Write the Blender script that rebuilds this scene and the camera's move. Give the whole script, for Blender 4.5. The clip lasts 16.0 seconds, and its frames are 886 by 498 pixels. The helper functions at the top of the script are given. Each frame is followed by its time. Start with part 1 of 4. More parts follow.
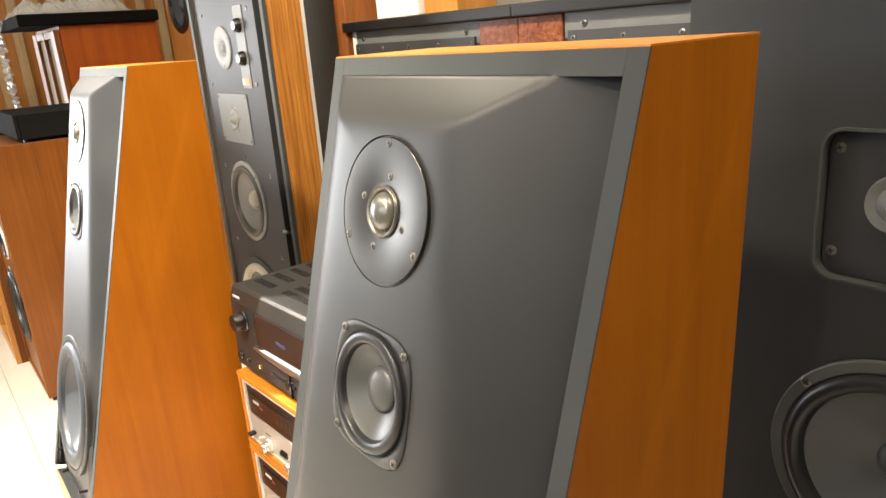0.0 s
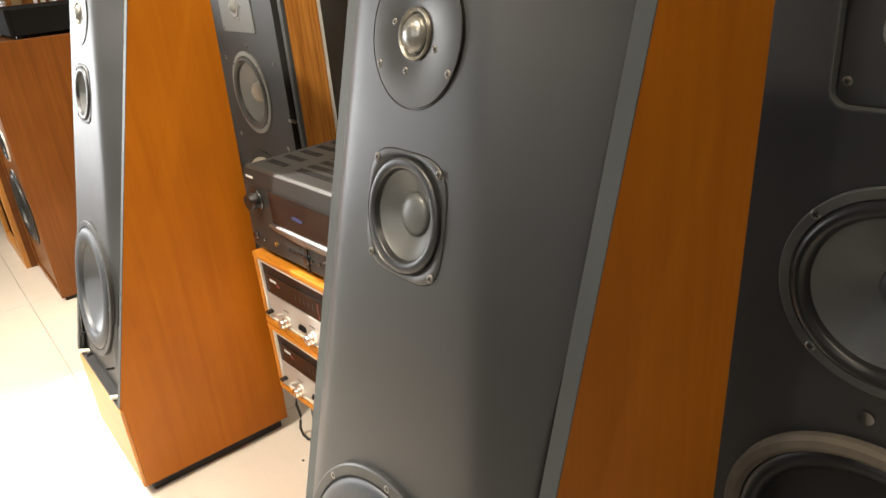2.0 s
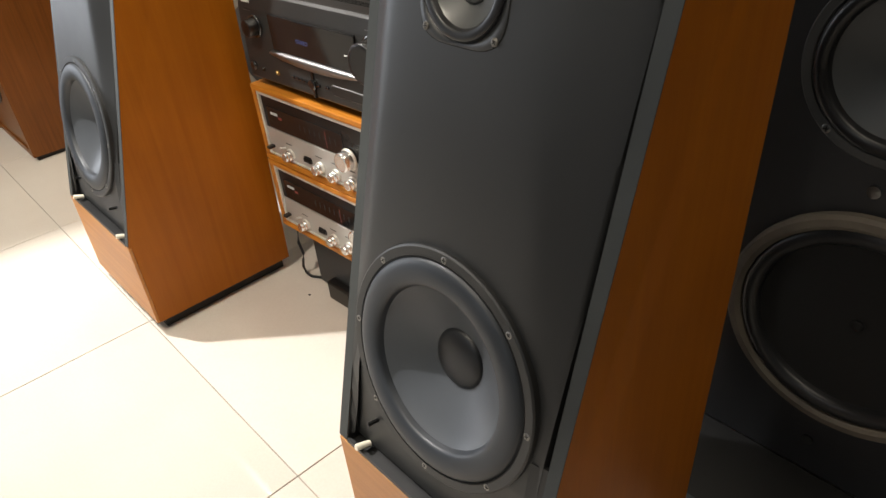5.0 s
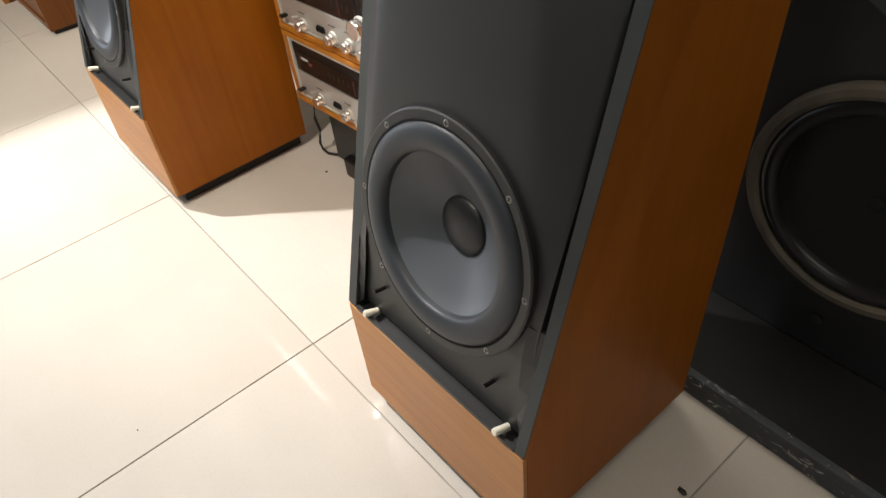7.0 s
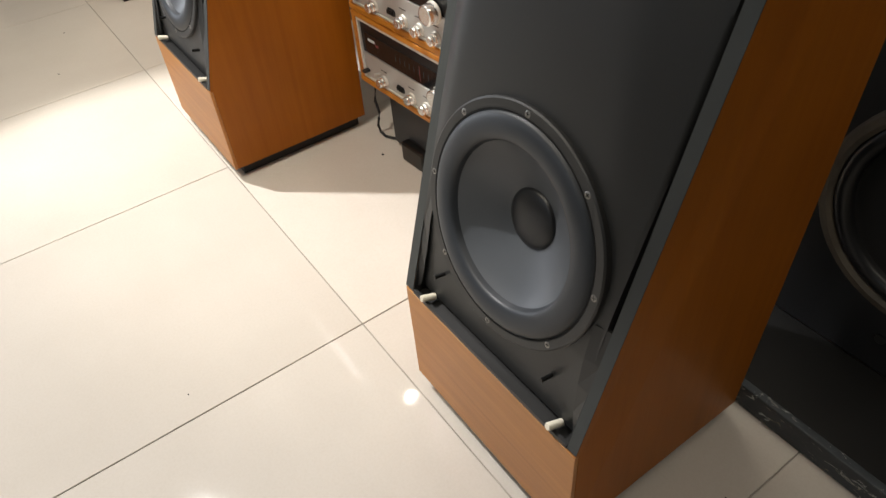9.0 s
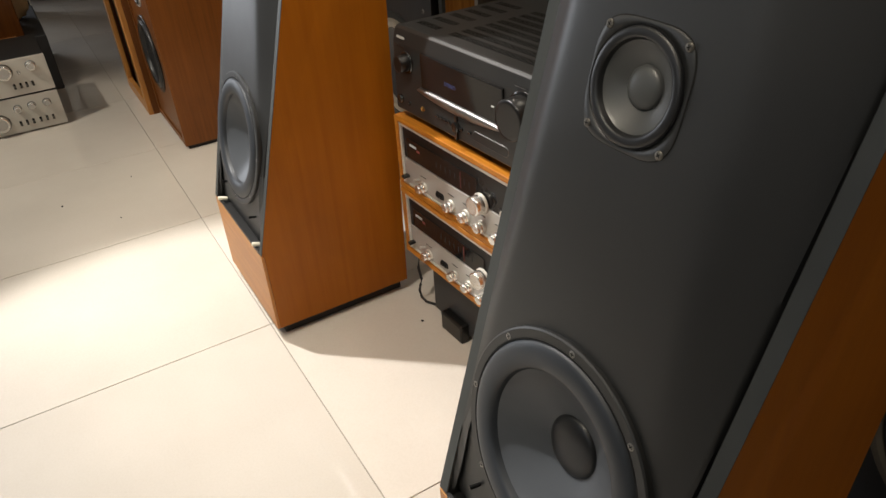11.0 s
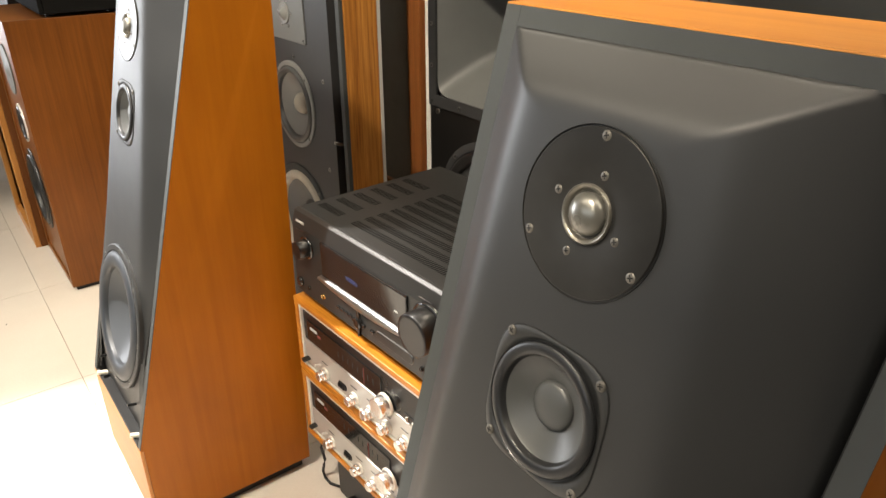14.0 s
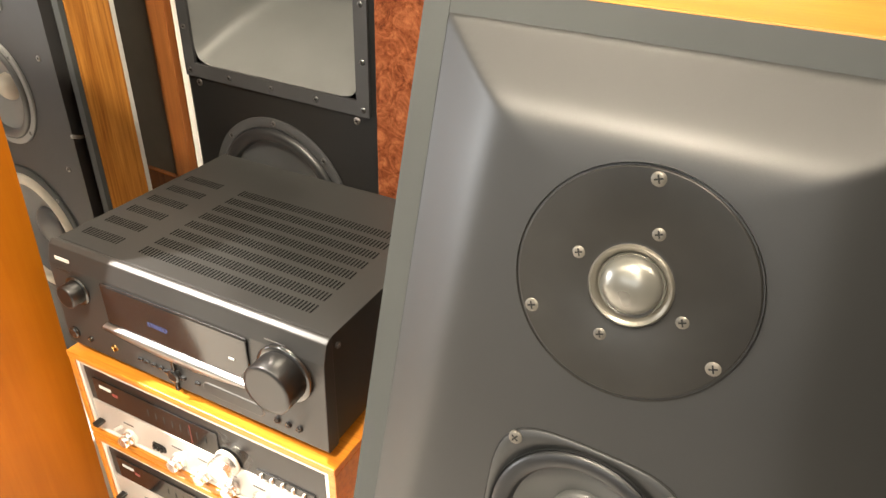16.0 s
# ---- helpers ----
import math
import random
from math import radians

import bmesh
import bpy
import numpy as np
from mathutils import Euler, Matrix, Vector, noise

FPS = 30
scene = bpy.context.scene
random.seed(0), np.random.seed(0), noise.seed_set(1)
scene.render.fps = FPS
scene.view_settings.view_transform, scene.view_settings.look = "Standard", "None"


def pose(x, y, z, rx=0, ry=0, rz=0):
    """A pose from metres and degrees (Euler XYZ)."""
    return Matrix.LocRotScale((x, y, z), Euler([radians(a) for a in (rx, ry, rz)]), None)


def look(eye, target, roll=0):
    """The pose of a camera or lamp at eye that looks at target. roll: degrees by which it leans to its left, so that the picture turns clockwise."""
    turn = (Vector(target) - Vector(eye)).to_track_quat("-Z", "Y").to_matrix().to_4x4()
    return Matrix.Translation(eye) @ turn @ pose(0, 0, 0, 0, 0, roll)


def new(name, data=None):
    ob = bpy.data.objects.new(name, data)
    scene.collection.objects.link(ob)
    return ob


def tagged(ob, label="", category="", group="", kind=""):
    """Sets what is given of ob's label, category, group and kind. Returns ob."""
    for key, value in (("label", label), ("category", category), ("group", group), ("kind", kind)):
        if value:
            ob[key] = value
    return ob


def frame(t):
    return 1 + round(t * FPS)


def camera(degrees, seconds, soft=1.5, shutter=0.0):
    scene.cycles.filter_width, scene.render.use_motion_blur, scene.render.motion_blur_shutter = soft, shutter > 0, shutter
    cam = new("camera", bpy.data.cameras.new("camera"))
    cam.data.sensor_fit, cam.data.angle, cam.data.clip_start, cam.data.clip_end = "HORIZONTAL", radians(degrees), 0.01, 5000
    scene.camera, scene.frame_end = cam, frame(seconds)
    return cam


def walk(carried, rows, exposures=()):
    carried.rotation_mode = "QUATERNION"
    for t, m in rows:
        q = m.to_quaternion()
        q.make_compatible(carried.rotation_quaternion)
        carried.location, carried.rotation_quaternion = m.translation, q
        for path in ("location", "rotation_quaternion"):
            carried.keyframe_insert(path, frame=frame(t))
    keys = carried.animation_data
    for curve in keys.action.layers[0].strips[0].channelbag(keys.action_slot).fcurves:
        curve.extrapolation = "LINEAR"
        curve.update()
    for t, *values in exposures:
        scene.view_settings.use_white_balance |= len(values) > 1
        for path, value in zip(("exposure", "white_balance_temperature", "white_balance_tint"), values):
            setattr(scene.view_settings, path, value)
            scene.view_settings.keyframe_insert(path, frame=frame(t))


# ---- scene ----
cam = camera(64.6, 16.0)
PATH = [
    (0, (0.769, -0.106, 1.074), (-0.758, 1.043, 0.485), -4.4),
    (0.5, (0.769, -0.11, 1.057), (-0.747, 1.029, 0.421), -4.5),
    (1, (0.769, -0.125, 1.038), (-0.738, 0.986, 0.335), -4.8),
    (1.5, (0.775, -0.146, 1.026), (-0.722, 0.949, 0.277), -5.0),
    (2, (0.784, -0.164, 1.011), (-0.681, 0.935, 0.206), -5.3),
    (2.5, (0.777, -0.205, 1.002), (-0.652, 0.907, 0.153), -6.3),
    (3, (0.778, -0.246, 0.992), (-0.609, 0.892, 0.11), -5.6),
    (3.5, (0.779, -0.275, 0.979), (-0.575, 0.88, 0.065), -5.1),
    (4, (0.777, -0.278, 0.957), (-0.546, 0.853, -0.027), -5.5),
    (4.5, (0.772, -0.277, 0.949), (-0.531, 0.821, -0.098), -5.1),
    (5, (0.77, -0.281, 0.946), (-0.504, 0.781, -0.171), -5.5),
    (5.2, (0.772, -0.281, 0.943), (-0.495, 0.755, -0.208), -5.6),
    (7.3, (0.793, -0.267, 0.912), (-0.395, 0.58, -0.456), -7.1),
    (7.5, (0.791, -0.272, 0.909), (-0.39, 0.572, -0.467), -6.9),
    (8, (0.781, -0.286, 0.908), (-0.382, 0.543, -0.492), -6.4),
    (8.2, (0.779, -0.292, 0.908), (-0.388, 0.528, -0.494), -6.1),
    (10.3, (0.74, -0.299, 0.975), (-0.671, 0.438, -0.236), -4.9),
    (10.5, (0.733, -0.295, 0.986), (-0.693, 0.466, -0.192), -4.6),
    (11, (0.719, -0.27, 1.015), (-0.74, 0.55, -0.08), -3.8),
    (11.5, (0.721, -0.244, 1.033), (-0.781, 0.579, 0.0), -3.2),
    (12, (0.715, -0.235, 1.062), (-0.834, 0.577, 0.092), -3.6),
    (12.5, (0.701, -0.224, 1.088), (-0.855, 0.644, 0.18), -2.4),
    (13, (0.685, -0.195, 1.096), (-0.823, 0.77, 0.205), -0.5),
    (13.5, (0.651, -0.17, 1.107), (-0.818, 0.853, 0.216), -0.3),
    (14, (0.599, -0.154, 1.128), (-0.833, 0.929, 0.246), -0.2),
    (14.5, (0.54, -0.15, 1.141), (-0.846, 0.987, 0.254), -0.7),
    (15, (0.473, -0.142, 1.147), (-0.781, 1.106, 0.214), -0.5),
    (15.5, (0.419, -0.122, 1.136), (-0.544, 1.309, 0.124), 1.7),
    (16, (0.375, -0.109, 1.129), (-0.464, 1.386, 0.1), 1.7),
]
walk(cam, [(t, look(eye, target, roll)) for t, eye, target, roll in PATH],
     exposures=[(0, 1.44, 6700, 10), (1.0, 1.36, 6650, 10), (2.0, 1.0, 6700, 10), (3.0, 0.58, 6600, 10), (4.0, 0.18, 6400, 10), (5.0, -0.06, 6250, 10), (8.2, -0.25, 6150, 10), (10.3, -0.42, 6300, 10),
                (12.5, -0.25, 6400, 10), (13.5, 0.14, 6500, 10), (14.2, 0.82, 6600, 10), (15.0, 1.28, 6750, 10), (16.0, 1.58, 6750, 10)])


# ---- light ----
world = bpy.data.worlds.new("shop_air")
world.use_nodes = True
world.node_tree.nodes["Background"].inputs[0].default_value = (1.0, 0.86, 0.68, 1)
world.node_tree.nodes["Background"].inputs[1].default_value = 0.02
scene.world = world


def spot(name, eye, target, power, angle, blend, size, colour=(1.0, 0.86, 0.66)):
    lamp = bpy.data.lights.new(name, "SPOT")
    lamp.energy, lamp.spot_size, lamp.spot_blend, lamp.shadow_soft_size, lamp.color = power, radians(angle), blend, size, colour
    new(name, lamp).matrix_world = look(eye, target)


# An overhead area lamp, unseen and added as fill.
def fill_panel(name, x, y, z, sx, sy, power, colour=(1.0, 0.88, 0.70)):
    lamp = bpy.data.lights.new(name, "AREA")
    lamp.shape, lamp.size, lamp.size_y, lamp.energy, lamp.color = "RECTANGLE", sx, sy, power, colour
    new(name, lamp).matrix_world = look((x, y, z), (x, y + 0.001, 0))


spot("track_spot_front", (-1.53, -0.52, 2.62), (-0.30, -0.20, 0.0), 500, 38.0, 0.34, 0.03, (1.0, 0.94, 0.87))
spot("track_spot_row", (0.10, -0.95, 2.65), (-0.62, 0.50, 0.66), 178, 57, 0.5, 0.10, (1.0, 0.88, 0.70))
spot("track_spot_back", (-1.55, 0.80, 2.65), (-0.2, 0.35, 0.4), 26, 100, 0.6, 0.035, (1.0, 0.90, 0.74))
spot("track_spot_far", (-1.55, -1.7, 2.65), (-1.75, -0.35, 0.0), 195, 42, 0.5, 0.05, (1.0, 0.90, 0.74))
# Unseen panels overhead, added to lift tops, right-hand sides and floor.
fill_panel("overhead_fill_aisle", -1.1, -1.3, 2.72, 1.6, 0.6, 13)
fill_panel("overhead_fill_back", -0.2, 0.80, 2.72, 0.6, 0.3, 10)
fill_panel("overhead_fill_end", 1.7, 0.3, 2.72, 0.6, 0.6, 12)
fill_panel("overhead_fill_corner", 0.85, -0.05, 2.72, 0.5, 0.3, 7)
spot("track_spot_end", (0.74, -2.15, 2.62), (0.68, 0.5, 1.0), 26, 30, 0.3, 0.05, (1.0, 0.90, 0.74))
shop_front = bpy.data.lights.new("shop_front_glow", "AREA")
shop_front.shape, shop_front.size, shop_front.size_y, shop_front.energy, shop_front.color = "RECTANGLE", 3.0, 0.9, 13, (0.88, 0.94, 1.0)
new("shop_front_glow", shop_front).matrix_world = look((-0.2, -3.16, 1.95), (-0.2, 0, 1.95))
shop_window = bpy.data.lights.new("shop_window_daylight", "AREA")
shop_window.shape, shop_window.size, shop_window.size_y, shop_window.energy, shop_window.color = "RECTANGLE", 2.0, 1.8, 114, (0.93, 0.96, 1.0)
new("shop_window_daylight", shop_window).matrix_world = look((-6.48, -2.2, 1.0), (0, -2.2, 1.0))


# ---- materials ----
def nodes_of(name):
    m = bpy.data.materials.new(name)
    m.use_nodes = True
    t = m.node_tree
    return m, t, t.nodes["Principled BSDF"]


def ramp(t, fac, stops):
    r = t.nodes.new("ShaderNodeValToRGB")
    while len(r.color_ramp.elements) < len(stops):
        r.color_ramp.elements.new(0.5)
    for e, (p, c) in zip(r.color_ramp.elements, stops):
        e.position, e.color = p, (*c, 1)
    t.links.new(fac, r.inputs[0])
    return r.outputs[0]


def coords(t, scale, shift=True):
    """Object coordinates, stretched, with a shift of their own for each object."""
    c = t.nodes.new("ShaderNodeTexCoord")
    m = t.nodes.new("ShaderNodeMapping")
    m.inputs["Scale"].default_value = scale
    t.links.new(c.outputs["Object"], m.inputs[0])
    if shift:
        i = t.nodes.new("ShaderNodeObjectInfo")
        mul = t.nodes.new("ShaderNodeMath")
        mul.operation = "MULTIPLY"
        mul.inputs[1].default_value = 7.0
        t.links.new(i.outputs["Random"], mul.inputs[0])
        t.links.new(mul.outputs[0], m.inputs["Location"])
    return m.outputs[0]


def noise_tex(t, vec, scale, detail=5, rough=0.55, distort=0.0):
    n = t.nodes.new("ShaderNodeTexNoise")
    n.inputs["Scale"].default_value, n.inputs["Detail"].default_value = scale, detail
    n.inputs["Roughness"].default_value, n.inputs["Distortion"].default_value = rough, distort
    t.links.new(vec, n.inputs["Vector"])
    return n.outputs[0]


def mix(t, a, b, fac, kind="MIX"):
    m = t.nodes.new("ShaderNodeMix")
    m.data_type, m.blend_type = "RGBA", kind
    for socket, v in ((m.inputs[0], fac), (m.inputs[6], a), (m.inputs[7], b)):
        if isinstance(v, (int, float)):
            socket.default_value = v
        elif isinstance(v, tuple):
            socket.default_value = (*v, 1)
        else:
            t.links.new(v, socket)
    return m.outputs[2]


def bump(t, bsdf, height, strength, distance=0.001):
    b = t.nodes.new("ShaderNodeBump")
    b.inputs["Strength"].default_value, b.inputs["Distance"].default_value = strength, distance
    t.links.new(height, b.inputs["Height"])
    t.links.new(b.outputs[0], bsdf.inputs["Normal"])


def rough_range(t, bsdf, fac, lo, hi):
    m = t.nodes.new("ShaderNodeMapRange")
    m.inputs["To Min"].default_value, m.inputs["To Max"].default_value = lo, hi
    t.links.new(fac, m.inputs[0])
    t.links.new(m.outputs[0], bsdf.inputs["Roughness"])


def wood(name, dark, mid, light, grain=(38, 38, 1.6), rough=(0.3, 0.45), lines=0.5, coat=0.0, spec=0.5):
    """Veneer with fine fibres along one axis, broad figure and small pores."""
    m, t, b = nodes_of(name)
    v = coords(t, grain)
    figure = noise_tex(t, v, 0.35, 4, 0.5, 1.2)
    fibre = noise_tex(t, v, 3.0, 8, 0.7, 0.3)
    base = ramp(t, figure, [(0.3, mid), (0.52, light), (0.72, mid)])
    streak = ramp(t, fibre, [(0.35, dark), (0.62, (1, 1, 1))])
    col = mix(t, base, streak, lines, "MULTIPLY")
    blot = noise_tex(t, coords(t, (4, 4, 4)), 1.0, 3)
    col = mix(t, col, ramp(t, blot, [(0.3, (0.78, 0.74, 0.72)), (0.7, (1.08, 1.05, 1.0))]), 0.7, "MULTIPLY")
    t.links.new(col, b.inputs["Base Color"])
    rough_range(t, b, blot, *rough)
    b.inputs["Specular IOR Level"].default_value = spec
    b.inputs["Coat Weight"].default_value, b.inputs["Coat Roughness"].default_value = coat, 0.2
    bump(t, b, fibre, 0.12)
    return m


def paint(name, colour, rough=0.4, vary=0.15, grain=700.0, relief=0.08, metal=0.0, dust=0.0, spec=0.5):
    """Paint or plastic: slight blotches, a fine tooth, a little dust."""
    m, t, b = nodes_of(name)
    v = coords(t, (1, 1, 1))
    big = noise_tex(t, v, 9.0, 4)
    fine = noise_tex(t, v, grain, 3)
    lo, hi = tuple(c * (1 - vary) for c in colour), tuple(c * (1 + vary) for c in colour)
    col = ramp(t, big, [(0.3, lo), (0.7, hi)])
    if dust:
        speck = noise_tex(t, v, 160.0, 6, 0.8)
        col = mix(t, col, (0.45, 0.43, 0.38), ramp(t, speck, [(0.66, (0, 0, 0)), (0.80, (dust, dust, dust))]))
    t.links.new(col, b.inputs["Base Color"])
    rough_range(t, b, big, max(rough - 0.07, 0.02), rough + 0.07)
    b.inputs["Metallic"].default_value = metal
    b.inputs["Specular IOR Level"].default_value = spec
    bump(t, b, fine, relief, 0.0004)
    return m


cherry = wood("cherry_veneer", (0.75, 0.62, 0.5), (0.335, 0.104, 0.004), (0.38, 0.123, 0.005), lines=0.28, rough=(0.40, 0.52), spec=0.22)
# Lighter copies of cherry: light falling on foot and top is in their colour.
cherry_front_lit = wood("cherry_veneer_across_lit", (0.62, 0.45, 0.30), (0.47, 0.19, 0.035), (0.55, 0.24, 0.05), grain=(1.6, 38, 38), lines=0.35, rough=(0.4, 0.5))
cherry_top_lit = wood("cherry_veneer_top_lit", (0.7, 0.5, 0.35), (0.52, 0.20, 0.025), (0.60, 0.25, 0.035), grain=(1.6, 38, 38), lines=0.3)
cherry_red = wood("red_cherry_veneer", (0.7, 0.55, 0.4), (0.40, 0.085, 0.008), (0.48, 0.12, 0.012), lines=0.3)
walnut = wood("walnut_veneer", (0.35, 0.25, 0.2), (0.165, 0.055, 0.009), (0.20, 0.069, 0.011), grain=(46, 46, 1.4), lines=0.35, spec=0.35)
oak = wood("oak_veneer", (0.38, 0.24, 0.12), (0.46, 0.195, 0.035), (0.54, 0.245, 0.05), grain=(60, 60, 1.6), lines=0.85)
mahogany = wood("mahogany", (0.5, 0.35, 0.25), (0.24, 0.085, 0.025), (0.32, 0.12, 0.035))
case_wood = wood("receiver_case_wood", (0.5, 0.35, 0.25), (0.50, 0.195, 0.018), (0.58, 0.235, 0.026), grain=(1.6, 45, 45), lines=0.7)
honey = wood("honey_wood", (0.6, 0.45, 0.3), (0.50, 0.22, 0.05), (0.60, 0.28, 0.07))
pale_wood = wood("pale_wood", (0.7, 0.6, 0.45), (0.60, 0.42, 0.22), (0.70, 0.52, 0.30))
mold_grey = paint("grey_moulding_paint", (0.0145, 0.0150, 0.0149), 0.47, 0.06, 900, 0.06, spec=0.7)
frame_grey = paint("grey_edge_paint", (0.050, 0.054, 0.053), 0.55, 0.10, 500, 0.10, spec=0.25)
black_paint = paint("black_paint", (0.005, 0.005, 0.005), 0.5, 0.2, 500, 0.1)
black_plastic = paint("black_plastic", (0.007, 0.007, 0.007), 0.32, 0.15, 900, 0.06)
gloss_black = paint("gloss_black_plastic", (0.012, 0.012, 0.012), 0.12, 0.1, 900, 0.02, spec=0.9)
satin_black = paint("satin_black_front", (0.021, 0.021, 0.0205), 0.42, 0.1, 900, 0.04, spec=0.5)
smoke_black = paint("smoke_black_panel", (0.009, 0.009, 0.0092), 0.30, 0.1, 900, 0.04, spec=0.3)
black_metal = paint("black_sheet_metal", (0.014, 0.014, 0.0136), 0.46, 0.15, 1200, 0.10, dust=0.5)
vent_shade = paint("vent_shade_black", (0.0045, 0.0045, 0.0043), 0.9, 0.3, 300, 0.1, dust=0.25, spec=0.1)
# Near-black for gaps, slots and recesses: their shade is put into the colour.
void_black = paint("dark_inside", (0.004, 0.004, 0.004), 0.9, 0.1)
plate_grey = paint("tweeter_plate_metal", (0.055, 0.053, 0.049), 0.36, 0.28, 1000, 0.05, metal=0.75, spec=0.5)
cone_grey = paint("grey_cone", (0.060, 0.064, 0.068), 0.42, 0.12, 260, 0.12)
cone_pale = paint("pale_paper_cone", (0.20, 0.205, 0.20), 0.5, 0.12, 260, 0.15)
cone_mid = paint("pale_grey_cone", (0.068, 0.070, 0.069), 0.38, 0.12, 260, 0.10)
cone_blue = paint("blue_grey_cone", (0.064, 0.070, 0.079), 0.42, 0.10, 260, 0.10, spec=0.55)
worn_rim = paint("worn_rim", (0.115, 0.098, 0.075), 0.6, 0.45, 45, 0.3)
flat_black = paint("flat_black_cone", (0.006, 0.006, 0.006), 0.8, 0.2, 500, 0.2, dust=0.12)
matt_black = paint("matt_black_case", (0.009, 0.009, 0.0088), 0.9, 0.2, 500, 0.15, spec=0.04)
rubber = paint("black_rubber", (0.013, 0.0135, 0.0145), 0.38, 0.15, 400, 0.08)
rubber_blue = paint("blue_black_rubber", (0.024, 0.028, 0.034), 0.46, 0.12, 400, 0.06)
foam_grey = paint("pale_foam_surround", (0.46, 0.43, 0.36), 0.8, 0.2, 300, 0.2)
steel = paint("screw_steel", (0.30, 0.29, 0.27), 0.38, 0.2, 400, 0.1, metal=1.0)
dull_steel = paint("dull_screw_steel", (0.12, 0.11, 0.095), 0.45, 0.3, 400, 0.1, metal=0.5)
worn_ring = paint("worn_ring_metal", (0.24, 0.225, 0.19), 0.36, 0.3, 60, 0.1, metal=0.7)
dark_steel = paint("dark_screw_steel", (0.16, 0.16, 0.155), 0.35, 0.2, 400, 0.1, metal=1.0)
alu = paint("brushed_aluminium", (0.66, 0.65, 0.62), 0.34, 0.05, 400, 0.06, metal=0.35)
alu_dull = paint("dull_brushed_aluminium", (0.50, 0.49, 0.465), 0.36, 0.08, 400, 0.06, metal=0.5)
polished = paint("polished_dark_metal", (0.40, 0.40, 0.40), 0.33, 0.05, 400, 0.02, metal=1.0)
turned = paint("turned_aluminium", (0.78, 0.77, 0.74), 0.22, 0.05, 400, 0.05, metal=0.9)
silver_panel = paint("silver_panel", (0.58, 0.56, 0.51), 0.40, 0.05, 600, 0.05, metal=0.3)
dome_metal = paint("dome_metal", (0.20, 0.195, 0.175), 0.28, 0.3, 90, 0.05, metal=0.6)
baffle_dark = paint("dark_baffle", (0.032, 0.033, 0.035), 0.55, 0.2, 300, 0.15, dust=0.25)
baffle_blue = paint("blue_black_baffle", (0.0190, 0.0198, 0.0215), 0.5, 0.15, 350, 0.2, dust=0.1)
horn_grey = paint("horn_grey", (0.125, 0.13, 0.127), 0.5, 0.08, 400, 0.08)
white_paint = paint("white_paint", (0.75, 0.73, 0.68), 0.5, 0.05)
cream_plastic = paint("cream_plastic", (0.70, 0.66, 0.54), 0.45, 0.08)
cloth_brown = paint("brown_grille_cloth", (0.24, 0.215, 0.18), 0.9, 0.12, 900, 0.5)
cloth_beige = paint("beige_grille_cloth", (0.30, 0.23, 0.12), 0.9, 0.12, 900, 0.5)
cream_cloth = paint("cream_cloth", (0.42, 0.30, 0.16), 0.9, 0.25, 120, 0.5)
wall_paint = paint("wall_paint", (0.38, 0.36, 0.31), 0.8, 0.06, 120, 0.15)
ceiling_paint = paint("ceiling_paint", (0.30, 0.28, 0.25), 0.85, 0.03)
dark_wall = paint("dark_wall_paint", (0.05, 0.045, 0.04), 0.8, 0.1)
amber = paint("amber_box", (0.42, 0.24, 0.08), 0.4, 0.35, 40, 0.2)
orange_paint = paint("orange_print", (0.75, 0.22, 0.04), 0.5, 0.05)
white_ink = paint("white_print", (0.55, 0.55, 0.53), 0.5, 0.02)
red_ink = paint("red_print", (0.22, 0.04, 0.03), 0.5, 0.02)
gold = paint("gold_jack", (0.75, 0.55, 0.22), 0.25, 0.05, metal=1.0)
grout = paint("grey_grout", (0.34, 0.315, 0.27), 0.9, 0.25, 300, 0.3)
cable_black = paint("cable_black", (0.012, 0.012, 0.012), 0.5, 0.1)


def make_burl():
    m, t, b = nodes_of("burl_veneer")
    v = coords(t, (1, 1, 1))
    a = noise_tex(t, v, 26.0, 8, 0.7, 2.5)
    c = noise_tex(t, v, 90.0, 6, 0.7, 1.0)
    col = ramp(t, a, [(0.28, (0.05, 0.012, 0.006)), (0.48, (0.19, 0.055, 0.022)), (0.7, (0.33, 0.12, 0.05))])
    col = mix(t, col, ramp(t, c, [(0.35, (0.5, 0.45, 0.4)), (0.6, (1, 1, 1))]), 0.7, "MULTIPLY")
    t.links.new(col, b.inputs["Base Color"])
    b.inputs["Roughness"].default_value = 0.25
    return m


def make_tile():
    m, t, b = nodes_of("ivory_porcelain_tile")
    v = coords(t, (1, 1, 1))
    big = noise_tex(t, v, 2.5, 5, 0.6)
    speck = noise_tex(t, v, 240.0, 3, 0.6)
    dirt = noise_tex(t, v, 30.0, 7, 0.8)
    i = t.nodes.new("ShaderNodeObjectInfo")
    tone = ramp(t, i.outputs["Random"], [(0.0, (0.92, 0.92, 0.92)), (1.0, (1.0, 1.0, 1.0))])
    col = ramp(t, big, [(0.3, (0.60, 0.555, 0.495)), (0.7, (0.66, 0.615, 0.555))])
    col = mix(t, col, tone, 1.0, "MULTIPLY")
    col = mix(t, col, ramp(t, speck, [(0.3, (0.93, 0.92, 0.9)), (0.6, (1, 1, 1))]), 0.5, "MULTIPLY")
    col = mix(t, col, (0.16, 0.13, 0.10), ramp(t, dirt, [(0.74, (0, 0, 0)), (0.82, (0.6, 0.6, 0.6))]))
    t.links.new(col, b.inputs["Base Color"])
    rough_range(t, b, dirt, 0.025, 0.06)
    return m


